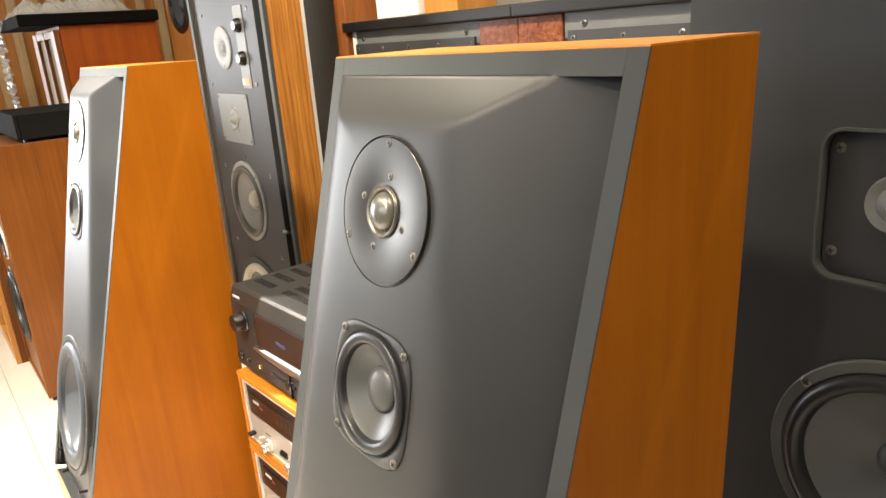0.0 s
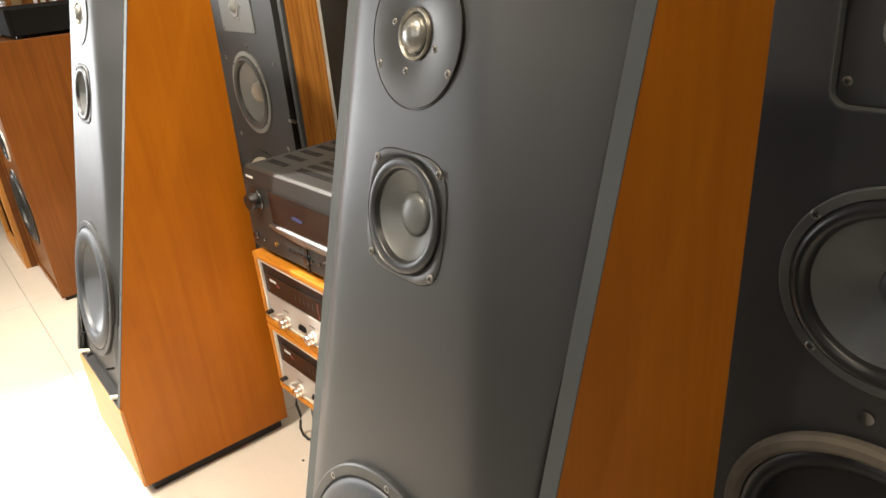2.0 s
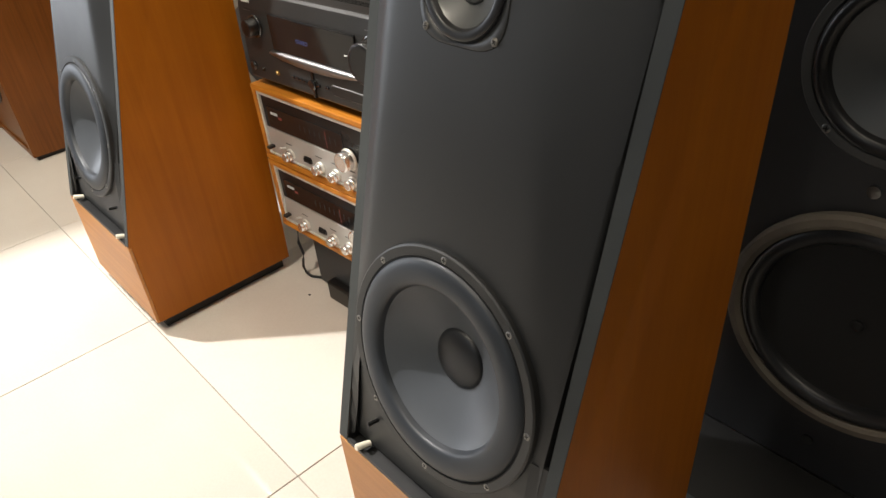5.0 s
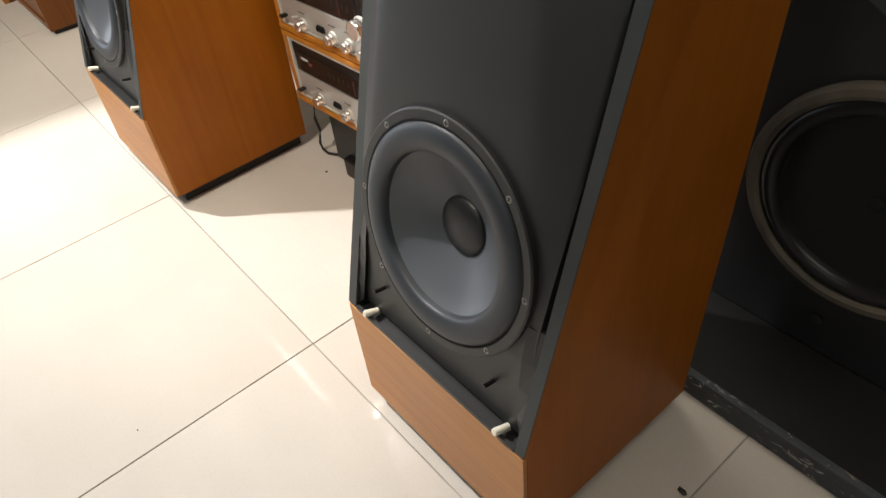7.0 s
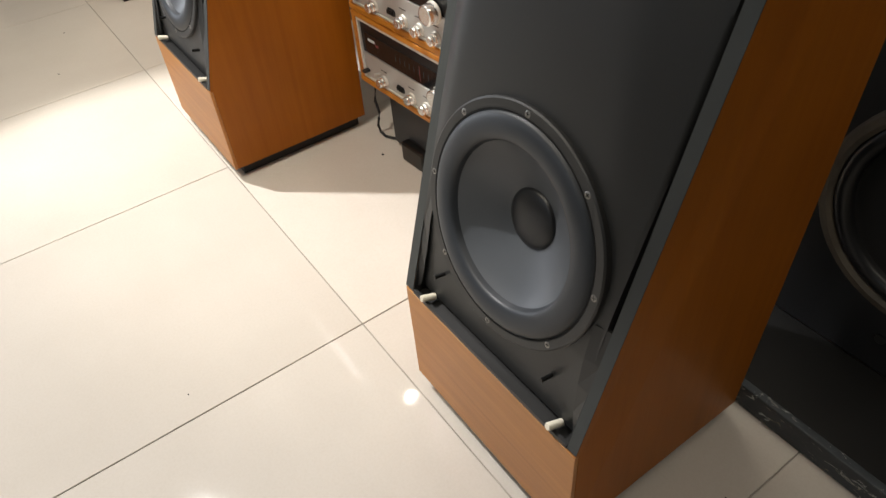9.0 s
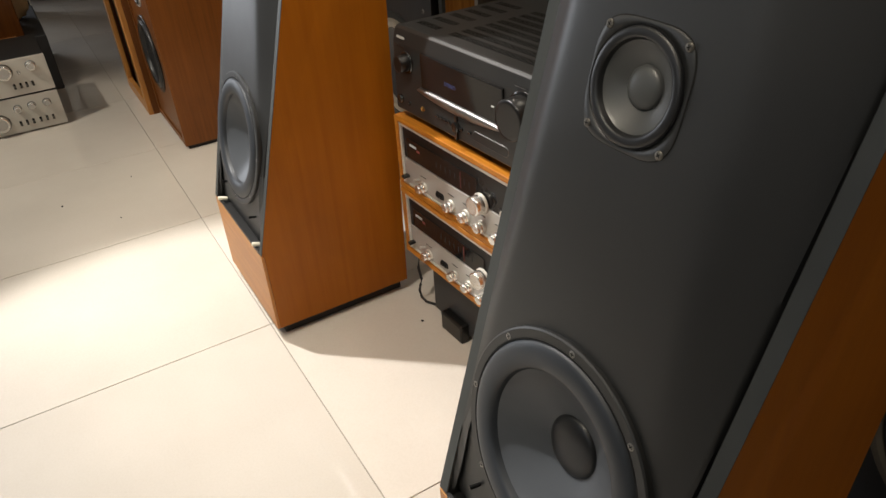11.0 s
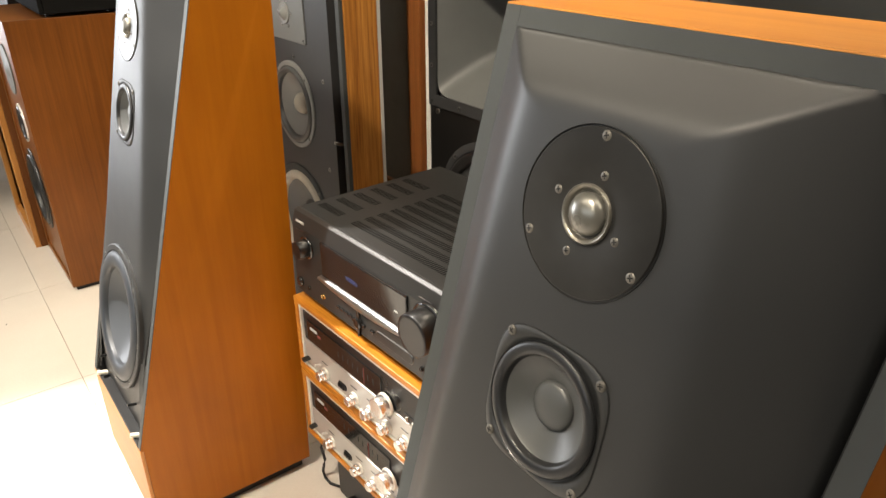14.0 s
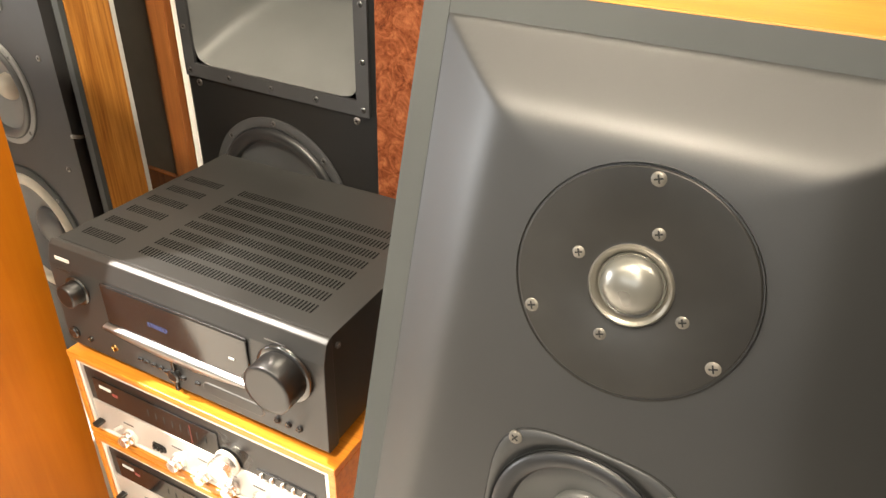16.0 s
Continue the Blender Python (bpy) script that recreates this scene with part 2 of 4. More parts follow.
def make_glass_black():
    m, t, b = nodes_of("dark_display_glass")
    v = coords(t, (1, 1, 1))
    smear = noise_tex(t, v, 18.0, 5)
    t.links.new(ramp(t, smear, [(0.3, (0.008, 0.008, 0.009)), (0.7, (0.016, 0.015, 0.014))]), b.inputs["Base Color"])
    rough_range(t, b, smear, 0.04, 0.12)
    b.inputs["Specular IOR Level"].default_value = 0.5
    b.inputs["Coat Weight"].default_value, b.inputs["Coat IOR"].default_value, b.inputs["Coat Roughness"].default_value = 0.0, 1.5, 0.03
    return m


def make_lip():
    """Blue-grey paint chipped through to white and bare board."""
    m, t, b = nodes_of("scuffed_blue_lip")
    v = coords(t, (1, 2.5, 2.5))
    chips = noise_tex(t, v, 34.0, 6, 0.75, 1.0)
    tone = noise_tex(t, v, 12.0, 4)
    col = ramp(t, tone, [(0.3, (0.035, 0.042, 0.050)), (0.7, (0.062, 0.072, 0.082))])
    col = mix(t, col, ramp(t, tone, [(0.45, (0.50, 0.52, 0.52)), (0.6, (0.30, 0.24, 0.16))]), ramp(t, chips, [(0.585, (0, 0, 0)), (0.605, (1, 1, 1))]))
    t.links.new(col, b.inputs["Base Color"])
    b.inputs["Roughness"].default_value = 0.5
    bump(t, b, chips, 0.3, 0.002)
    return m


lip_scuffed = make_lip()
burl, tile_mat, display_glass = make_burl(), make_tile(), make_glass_black()


# ---- building blocks ----
def part(name, bm, material, parent=None, label="", smooth=0.0):
    """Links a bmesh as one mesh object under a thing or part. smooth: degrees below which edges are shaded smooth."""
    mesh = bpy.data.meshes.new(name)
    if smooth:
        for fc in bm.faces:
            fc.smooth = True
        for e in bm.edges:
            if len(e.link_faces) == 2 and e.calc_face_angle(0) > radians(smooth):
                e.smooth = False
    bm.to_mesh(mesh)
    bm.free()
    mesh.materials.append(material)
    ob = new(name, mesh)
    if parent is not None:
        ob.parent = parent
    if label:
        ob["label"] = label
    return ob


def thing(name, m, label, category, group="", kind=""):
    ob = new(name)
    ob.empty_display_size = 0.1
    ob.matrix_world = m
    return tagged(ob, label, category, group, kind)


def box(x0, x1, y0, y1, z0, z1, bevel=0.0, m=None, bm=None, seg=2):
    out = bm or bmesh.new()
    made = bmesh.ops.create_cube(out, size=1.0)["verts"]
    for v in made:
        v.co = Vector((x0 + (v.co.x + 0.5) * (x1 - x0), y0 + (v.co.y + 0.5) * (y1 - y0), z0 + (v.co.z + 0.5) * (z1 - z0)))
    if bevel:
        edges = {e for v in made for e in v.link_edges}
        made = bmesh.ops.bevel(out, geom=list(edges), offset=bevel, segments=seg, profile=0.5, affect="EDGES")["verts"]
    if m is not None:
        bmesh.ops.transform(out, matrix=m, verts=list({v for v in made}))
    return out


def prism(outline, x0, x1, bevel=0.0):
    """A solid whose side view is the outline of (y, z), from x0 to x1."""
    bm = bmesh.new()
    a = [bm.verts.new((x0, y, z)) for y, z in outline]
    b = [bm.verts.new((x1, y, z)) for y, z in outline]
    n = len(outline)
    bm.faces.new(a)
    bm.faces.new(b[::-1])
    for i in range(n):
        bm.faces.new((a[i], b[i], b[(i + 1) % n], a[(i + 1) % n])[::-1])
    bmesh.ops.recalc_face_normals(bm, faces=bm.faces)
    if bevel:
        bmesh.ops.bevel(bm, geom=list(bm.edges), offset=bevel, segments=2, profile=0.5, affect="EDGES")
    return bm


def lathe(profile, m=None, n=48, bm=None):
    """A turned shape about z; profile of (radius, height) from the outside in. A radius of 0 closes it."""
    out = bm or bmesh.new()
    rings, made = [], []
    for r, z in profile:
        if r <= 1e-6:
            ring = [out.verts.new((0, 0, z))]
        else:
            ring = [out.verts.new((r * math.cos(2 * math.pi * i / n), r * math.sin(2 * math.pi * i / n), z)) for i in range(n)]
        rings.append(ring)
        made += ring
    for a, b in zip(rings, rings[1:]):
        for i in range(n):
            j = (i + 1) % n
            if len(a) == 1 and len(b) == 1:
                continue
            if len(b) == 1:
                out.faces.new((a[i], a[j], b[0]))
            elif len(a) == 1:
                out.faces.new((a[0], b[j], b[i]))
            else:
                out.faces.new((a[i], a[j], b[j], b[i]))
    if m is not None:
        bmesh.ops.transform(out, matrix=m, verts=made)
    return out


def rounded_plate(w, h, r, z0, z1, m=None, n=8, edge=0.001):
    """A plate with round corners in its own plane, from depth z0 to z1."""
    bm = bmesh.new()
    pts = []
    for cx, cy, a0 in ((w / 2 - r, h / 2 - r, 0), (-w / 2 + r, h / 2 - r, 90), (-w / 2 + r, -h / 2 + r, 180), (w / 2 - r, -h / 2 + r, 270)):
        for i in range(n + 1):
            a = radians(a0 + 90 * i / n)
            pts.append((cx + r * math.cos(a), cy + r * math.sin(a)))
    shrink = lambda p, d: (p[0] * (1 - 2 * d / w), p[1] * (1 - 2 * d / h))
    low = [bm.verts.new((*p, z0)) for p in pts]
    mid = [bm.verts.new((*p, z1 - edge)) for p in pts]
    top = [bm.verts.new((*shrink(p, edge), z1)) for p in pts]
    k = len(pts)
    for a, b in ((low, mid), (mid, top)):
        for i in range(k):
            bm.faces.new((a[i], a[(i + 1) % k], b[(i + 1) % k], b[i]))
    bm.faces.new(top)
    bm.faces.new(low[::-1])
    if m is not None:
        bm.transform(m)
    return bm


def screw(name, m, r, material, parent, label=""):
    """A pan-head screw; its cross recess is a dark cross, shade in the colour."""
    bm = lathe([(r, -0.0005), (r, r * 0.12), (r * 0.86, r * 0.26), (r * 0.4, r * 0.32), (0, r * 0.33)], n=14)
    head = len(bm.faces)
    for a in (20, 110):
        box(-r * 0.56, r * 0.56, -r * 0.11, r * 0.11, r * 0.20, r * 0.345, m=pose(0, 0, 0, 0, 0, a), bm=bm)
    bm.faces.ensure_lookup_table()
    for fc in bm.faces[head:]:
        fc.material_index = 1
    bm.transform(m)
    ob = part(name, bm, material, parent, label, 40)
    ob.data.materials.append(void_black)
    return ob


def tube(points, r, n=8, bm=None):
    """A round bar or cable along points."""
    out = bm or bmesh.new()
    rings = []
    for i, p in enumerate(points):
        a, b = points[max(i - 1, 0)], points[min(i + 1, len(points) - 1)]
        q = (Vector(b) - Vector(a)).to_track_quat("Z", "Y")
        rings.append([out.verts.new(Vector(p) + q @ Vector((r * math.cos(2 * math.pi * k / n), r * math.sin(2 * math.pi * k / n), 0))) for k in range(n)])
    for a, b in zip(rings, rings[1:]):
        for k in range(n):
            out.faces.new((a[k], a[(k + 1) % n], b[(k + 1) % n], b[k]))
    out.faces.new(rings[0][::-1])
    out.faces.new(rings[-1])
    return out


FACE = pose(0, 0, 0, 90, 0, 0)  # turns a shape that looks up so that it looks along -y, its y becoming z


def square_ring(half, hole, z1, m):
    """A square flange with cut corners and a round opening."""
    bm = bmesh.new()
    n = 64
    rings = []
    for scale, z in ((1.0, -0.001), (1.0, z1 - 0.0006), (0.99, z1), (0.0, z1), (0.0, -0.003)):
        ring = []
        for i in range(n):
            a = 2 * math.pi * i / n
            c, s = math.cos(a), math.sin(a)
            p = half / (abs(c) ** 3.8 + abs(s) ** 3.8) ** (1 / 3.8)
            r = (p * scale if scale else hole)
            ring.append(bm.verts.new((r * c, r * s, z)))
        rings.append(ring)
    for a, b in zip(rings, rings[1:]):
        for i in range(n):
            bm.faces.new((a[i], a[(i + 1) % n], b[(i + 1) % n], b[i]))
    bm.transform(m)
    return bm


def oblong(cx, cz, w, h, r, n=8):
    """The outline of an oblong with round corners, in x and z."""
    out = []
    for sx, sz, a0 in ((1, 1, 0), (-1, 1, 90), (-1, -1, 180), (1, -1, 270)):
        for i in range(n + 1):
            a = radians(a0 + 90 * i / n)
            out.append((cx + sx * (w / 2 - r) + r * math.cos(a), cz + sz * (h / 2 - r) + r * math.sin(a)))
    return out


def board(x0, x1, z0, z1, y0, y1, holes, slots=()):
    """An upright board from y0 (front) to y1 with round openings of (x, z, radius)."""
    bm = bmesh.new()
    edges = []
    loops = [[(x0, z0), (x1, z0), (x1, z1), (x0, z1)]]
    for cx, cz, r in holes:
        loops.append([(cx + r * math.cos(2 * math.pi * i / 40), cz + r * math.sin(2 * math.pi * i / 40)) for i in range(40)])
    loops += [oblong(*slot) for slot in slots]
    for loop in loops:
        vs = [bm.verts.new((x, y0, z)) for x, z in loop]
        edges += [bm.edges.new((vs[i], vs[(i + 1) % len(vs)])) for i in range(len(vs))]
    bmesh.ops.triangle_fill(bm, use_beauty=True, use_dissolve=False, edges=edges)
    made = bmesh.ops.extrude_face_region(bm, geom=list(bm.faces))
    bmesh.ops.translate(bm, vec=(0, y1 - y0, 0), verts=[g for g in made["geom"] if isinstance(g, bmesh.types.BMVert)])
    bmesh.ops.recalc_face_normals(bm, faces=bm.faces)
    return bm


def cone_driver(name, parent, m, r, frame_mat, surround_mat, cone_mat, cap_mat, cap=0.28, screws=4, screw_r=0.004, depth=0.16, ring=0.88,
                turn=45, flange=True, cap_out=0.35, screw_mat=None, square=0.0, roll=0.0, label=""):
    """A loudspeaker driver of radius r, in a frame that looks along its own +z."""
    hub = lathe([(r, -0.010), (r, 0.003), (r * 0.985, 0.0045), (r * (ring + 0.02), 0.0045), (r * ring, 0.002), (r * (ring - 0.01), -0.004)], m, 64) if not square else \
        square_ring(r * square, r * ring, 0.0005, m)
    unit = part(name, hub, frame_mat, parent, label, 35)
    # Thin dark rings at the surface; the groove's shade is in their colour.
    if square:
        part("groove", square_ring(r * square * 1.014, r * ring, 0.0002, m), void_black, unit, "", 35)
    if roll:
        part("groove", lathe([(r * (ring + 0.016), 0.0041), (r * (ring + 0.016), 0.0049), (r * (ring + 0.006), 0.0049), (r * (ring + 0.006), 0.0041)], m, 64), void_black, unit, "", 35)
    ro = r * ring
    w = r * (roll or (0.15 if r > 0.08 else 0.19))
    arc = [(ro - w / 2 + w / 2 * math.cos(radians(a)), (0.0015 if square else 0.003) + w * (0.26 if square else 0.20 if roll else 0.42) * math.sin(radians(a))) for a in range(0, 181, 20)]
    part("surround", lathe([(ro + 0.001, -0.004), (ro + 0.001, 0.0025), *arc, (ro - w - 0.002, -0.004)], m, 64), surround_mat, unit, "", 50)
    rc, rd = ro - w, r * cap
    steps = [(rc - (rc - rd) * s, -0.001 - depth * r * (s ** 0.85)) for s in (0, 0.08, 0.2, 0.35, 0.5, 0.65, 0.8, 0.92, 1.0)]
    part("cone", lathe([(rc + 0.003, 0.001), *steps, (rd * 0.5, -depth * r - 0.003)], m, 64), cone_mat, unit, "", 50)
    z0 = -depth * r
    dome = [(rd * 1.02 * math.cos(radians(a)), z0 + rd * cap_out * math.sin(radians(a))) for a in range(0, 90, 12)]
    part("dust_cap", lathe([(rd * 1.05, z0 - 0.002), *dome, (0, z0 + rd * cap_out)], m, 40), cap_mat, unit, "", 60)
    rs = r * 0.945 if not square else r * square * 1.121
    for i in range(screws):
        a = radians(turn + 360 * i / screws)
        screw("screw", m @ Matrix.Translation((rs * math.cos(a), rs * math.sin(a), 0.0035 if not square else 0.0006)) @ pose(0, 0, 0, 0, 0, 37 * i), screw_r, screw_mat or dark_steel, unit)
    return unit


# ---- the room ----
def structure(name, bm, material, label, category="wall"):
    return tagged(part(name, bm, material), label, category, kind="structure")


floor = structure("floor", box(-6.5, 2.6, -3.2, 1.9, -0.12, -0.0025), grout, "ivory porcelain tile floor with thin dark joints", "floor")
structure("wall_back", box(-6.5, 2.6, 1.9, 2.05, -0.12, 2.8), wall_paint, "plain beige painted wall behind the loudspeakers")
# Unseen front and right walls close the room, dark so mouldings reflect little.
structure("wall_front", box(-6.5, 2.6, -3.35, -3.2, -0.12, 2.8), dark_wall, "unseen plain wall across the aisle, set dark to cut bounce")
structure("wall_right", box(2.6, 2.75, -3.35, 2.05, -0.12, 2.8), dark_wall, "unseen plain end wall of the shop, set dark for dark reflections")
structure("wall_far", box(-6.65, -6.5, -3.35, 2.05, -0.12, 2.8), dark_wall, "dark painted wall at the far end")
# Unseen ceiling, darkened to lower the bounced light.
structure("ceiling", box(-6.65, 2.75, -3.35, 2.05, 2.8, 2.95), ceiling_paint, "unseen plain shop ceiling, set dim to cut bounce", "ceiling")

# ---- tapered loudspeaker towers ----
W, TOP, KINK, FOOT = 0.1745, 1.058, 0.225, 0.030
SLOPE = 0.273  # of the cabinet's front edge
RUN = 0.226  # of the moulded baffle


def edge_y(z):
    return max(0.0, (z - KINK) * SLOPE)


def baffle_y(z):
    return 0.1456 + RUN * (z - 0.842) + max(0.0, 0.34 - z) * 0.11


HOLES = ((-0.022, 0.9442, 0.050), (-0.0195, 0.800, 0.0475), (-0.007, 0.418, 0.127))  # x, z and radius of the drivers' openings


def lean(bm):
    """The cabinet widens a little towards its top on one side."""
    for v in bm.verts:
        if v.co.x > 0:
            v.co.x *= (0.1795 - 0.0214 * (TOP - max(v.co.z, 0.22))) / W
    return bm


def moulded_baffle():
    """The moulding: a flat middle that stands proud, sweeping back to the rails and coving to the top, with openings for the drivers."""
    nx, nz = 111, 262
    xs = [-0.1574 + 0.3137 * i / (nx - 1) for i in range(nx)]
    zs = [0.228 + (1.043 - 0.228) * i / (nz - 1) for i in range(nz)]
    bm = bmesh.new()
    grid = []
    for z in zs:
        k = min(1.0, max(0.0, (z - 0.33) / 0.71))
        rise = min(1.0, max(0.0, (z - 0.40) / 0.55))
        xl, xr = -0.150 + 0.043 * k, 0.132 - 0.084 * k
        lift = max(edge_y(z) - baffle_y(z), 0.0)
        deep, near = lift + 0.027 * rise, lift + 0.0008 * rise
        row = []
        for x in xs:
            right, left = (x - xr) / (0.1563 - xr), (xl - x) / (xl + 0.1574)
            side = max(right * deep + 0.022 * max(0.0, (right - 0.92) / 0.08) ** 2, left * near)
            s = max(side, (z - 1.013) * 1.12, -0.03)
            w = 0.002 + 0.007 * k
            s = 0.5 * (s + math.sqrt(s * s + w * w))
            row.append(bm.verts.new((x, baffle_y(z) + s - 0.002, z)))
        grid.append(row)
    inside = lambda x, z: any((x - a) ** 2 + ((z - b) * 1.023) ** 2 < r * r for a, b, r in HOLES)
    for a, b in zip(grid, grid[1:]):
        for i in range(nx - 1):
            if not inside(0.5 * (a[i].co.x + a[i + 1].co.x), 0.5 * (a[i].co.z + b[i].co.z)):
                bm.faces.new((a[i], a[i + 1], b[i + 1], b[i]))
    rim = [*grid[0], *[r[-1] for r in grid[1:]], *grid[-1][-2::-1], *[r[0] for r in grid[-2:0:-1]]]
    low = [bm.verts.new((v.co.x, max(v.co.y, edge_y(v.co.z)) + 0.030, v.co.z)) for v in rim]
    for i in range(len(rim)):
        j = (i + 1) % len(rim)
        bm.faces.new((rim[i], low[i], low[j], rim[j]))
    bmesh.ops.delete(bm, geom=[v for v in bm.verts if not v.link_faces], context="VERTS")
    bmesh.ops.recalc_face_normals(bm, faces=bm.faces)
    return bm


def gusset(side):
    """The ramp between a rail and the recessed foot of the baffle, open at its lower end."""
    bm = bmesh.new()
    rows = []
    for z, x, lift in ((0.388, 0.139, 0.0005), (0.345, 0.1405, 0.002), (0.307, 0.1425, 0.0035), (0.268, 0.147, 0.005), (0.232, 0.154, 0.004)):
        y = min(baffle_y(z) - 0.002 - lift, edge_y(z) + 0.010)
        rows.append([bm.verts.new((side * a, b, z)) for a, b in ((0.1612, edge_y(z) + 0.0012), (x, y), (x + 0.0012, y + 0.002), (0.1612, edge_y(z) + 0.006))])
    for a, b in zip(rows, rows[1:]):
        for q in range(4):
            bm.faces.new((a[q], a[(q + 1) % 4], b[(q + 1) % 4], b[q]))
    bm.faces.new(rows[0])
    bm.faces.new(rows[-1][::-1])
    bmesh.ops.recalc_face_normals(bm, faces=bm.faces)
    return bm


def on_baffle(x, z):
    """The place on the baffle at height z, its +z looking out of the baffle."""
    return Matrix.Translation((x, baffle_y(z) - 0.002, z)) @ pose(0, 0, 0, 90 - math.degrees(math.atan(RUN)), 0, 0)


def tweeter(parent, m):
    unit = part("tweeter", lathe([(0.0592, -0.002), (0.0592, 0.0004), (0.0585, -0.0012), (0.0579, -0.0012), (0.0576, 0.0004), (0.0571, 0.0008), (0.024, 0.0008), (0.0215, 0.0000), (0.0200, 0.0004), (0.0200, -0.006)], m, 72),
                plate_grey, parent, "round dark grey metal tweeter plate", 35)
    part("ring", lathe([(0.0205, -0.002), (0.0205, 0.0020), (0.0197, 0.0027), (0.0182, 0.0022), (0.0166, 0.0002), (0.0160, -0.003)], m, 48), worn_ring, unit, "worn metal ring", 50)
    dome = [(0.0150 * math.cos(radians(a)), -0.001 + 0.0092 * math.sin(radians(a))) for a in range(0, 90, 9)]
    part("dome", lathe([(0.0166, -0.002), (0.0162, -0.0004), *dome, (0, 0.0082)], m, 40), dome_metal, unit, "shiny grey dome", 60)
    for a in (89, 209, 329):
        screw("screw", m @ Matrix.Translation((0.053 * math.cos(radians(a)), 0.053 * math.sin(radians(a)), 0.0002)), 0.0038, dull_steel, unit)
    for x, y in ((0.007, 0.028), (-0.028, 0.009), (0.027, -0.010), (-0.009, -0.029)):
        screw("screw", m @ Matrix.Translation((x, y, 0.0002)), 0.0034, dull_steel, unit)


def tower(m, label):
    t = thing("tower_loudspeaker", m, label, "loudspeaker", "pair of tapered towers")
    side = [(0.006, FOOT), (0.006, KINK - 0.0035), (0.0014, KINK - 0.0035), (0.0014, KINK), (0.0014 + edge_y(TOP), TOP), (0.345, TOP), (0.329, FOOT)]
    for x0, x1 in ((-W, -W + 0.0165), (W - 0.0150, W)):
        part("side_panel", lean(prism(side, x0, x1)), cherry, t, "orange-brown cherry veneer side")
        rail = [(0.0, KINK), (edge_y(TOP), TOP), (edge_y(TOP) + 0.0012, TOP), (0.0012, KINK)]
        liner = [(0.0062, FOOT + 0.0205), (0.0062, KINK - 0.003), (0.0013, KINK), (0.0013 + edge_y(TOP - 0.0165), TOP - 0.0165), (0.309, TOP - 0.0165), (0.309, FOOT + 0.0205)]
        # Added liner; the black right-hand one puts the gap's shade into colour.
        part("liner", lean(prism(liner, *((x1 + 0.0002, x1 + 0.0012) if x0 < 0 else (x0 - 0.0012, x0 - 0.0002)))), mold_grey if x0 < 0 else void_black, t)
        part("edge_rail", lean(prism(rail, x0, x1)), frame_grey, t, "grey painted front edge")
    y = edge_y(TOP)
    part("top_panel", lean(box(-W + 0.0167, W - 0.0152, y + 0.006, 0.334, TOP - 0.014, TOP - 0.0004)), black_paint, t)
    part("top_sheet", lean(prism([(y + 0.0002, TOP), (y + 0.0006, TOP + 0.0012), (0.3455, TOP + 0.0012), (0.3455, TOP)], -W, W - 0.0003)), cherry_top_lit, t, "cherry veneer top, light put into its lighter colour")
    part("top_rail", lean(prism([(y - 0.0044, TOP - 0.0162), (y, TOP - 0.0002), (y + 0.0056, TOP - 0.0002), (y + 0.0016, TOP - 0.0162)], -W + 0.0167, W - 0.0152)), frame_grey, t, "grey painted top edge")
    part("back_panel", lean(box(-W + 0.0180, W - 0.0165, 0.310, 0.326, FOOT, TOP - 0.0222)), black_paint, t)
    part("front_panel", lean(box(-W + 0.0002, W - 0.0002, -0.0005, 0.0055, FOOT, KINK - 0.004, 0.0006)), cherry_front_lit, t, "lighter veneer panel at the foot, light put into its colour")
    part("ledge", lean(box(-W + 0.0180, W - 0.0165, 0.0058, 0.060, KINK - 0.030, KINK - 0.004, 0.001)), black_paint, t, "black ledge")
    part("lip", lean(prism([(0.0, KINK - 0.0038), (0.0, KINK + 0.003), (0.005, KINK + 0.003), (0.0056, KINK - 0.0038)], -W + 0.0180, W - 0.0165)), black_paint, t)
    part("bottom_panel", lean(box(-W + 0.0180, W - 0.0165, 0.0058, 0.309, FOOT, FOOT + 0.02)), black_paint, t)
    part("plinth", lean(box(-W + 0.018, W - 0.018, 0.020, 0.318, 0.0, FOOT - 0.0004, 0.002)), black_paint, t, "recessed black plinth")
    back = [(0.090, KINK - 0.003), (0.090 + edge_y(TOP - 0.03), TOP - 0.03), (0.095 + edge_y(TOP - 0.03), TOP - 0.03), (0.095, KINK - 0.003)]
    part("inner_board", lean(prism(back, -W + 0.0185, W - 0.0170)), void_black, t)
    part("baffle", lean(moulded_baffle()), mold_grey, t, "smooth grey moulded baffle", 40)
    for q in (-1, 1):
        part("gusset", lean(gusset(q)), mold_grey, t, "grey ramp at the foot of the baffle")
    tweeter(t, on_baffle(-0.022, 0.9442))
    cone_driver("midrange_driver", t, on_baffle(-0.0195, 0.800), 0.052, mold_grey, rubber, cone_mid, cone_mid, cap=0.355, screw_r=0.0040, depth=0.24, ring=0.96, square=1.05,
                cap_out=0.32, screw_mat=dull_steel, label="small midrange driver with a dark ring")
    cone_driver("woofer", t, on_baffle(-0.007, 0.418) @ Matrix.Translation((0, 0, 0.001)), 0.140, mold_grey, rubber_blue, cone_blue, rubber, cap=0.245, screws=8, screw_r=0.0044, depth=0.25, ring=0.90, turn=0, cap_out=0.22, roll=0.225, screw_mat=steel, label="large blue-grey woofer")
    for x in (-0.127, 0.122):
        part("peg", lathe([(0.0048, 0), (0.0048, 0.019), (0.0040, 0.021), (0, 0.021)], Matrix.Translation((x, 0.016, 0.229)) @ pose(0, 0, 0, 72, 0, -8), 16), cream_plastic, t, "cream plastic grille peg", 40)
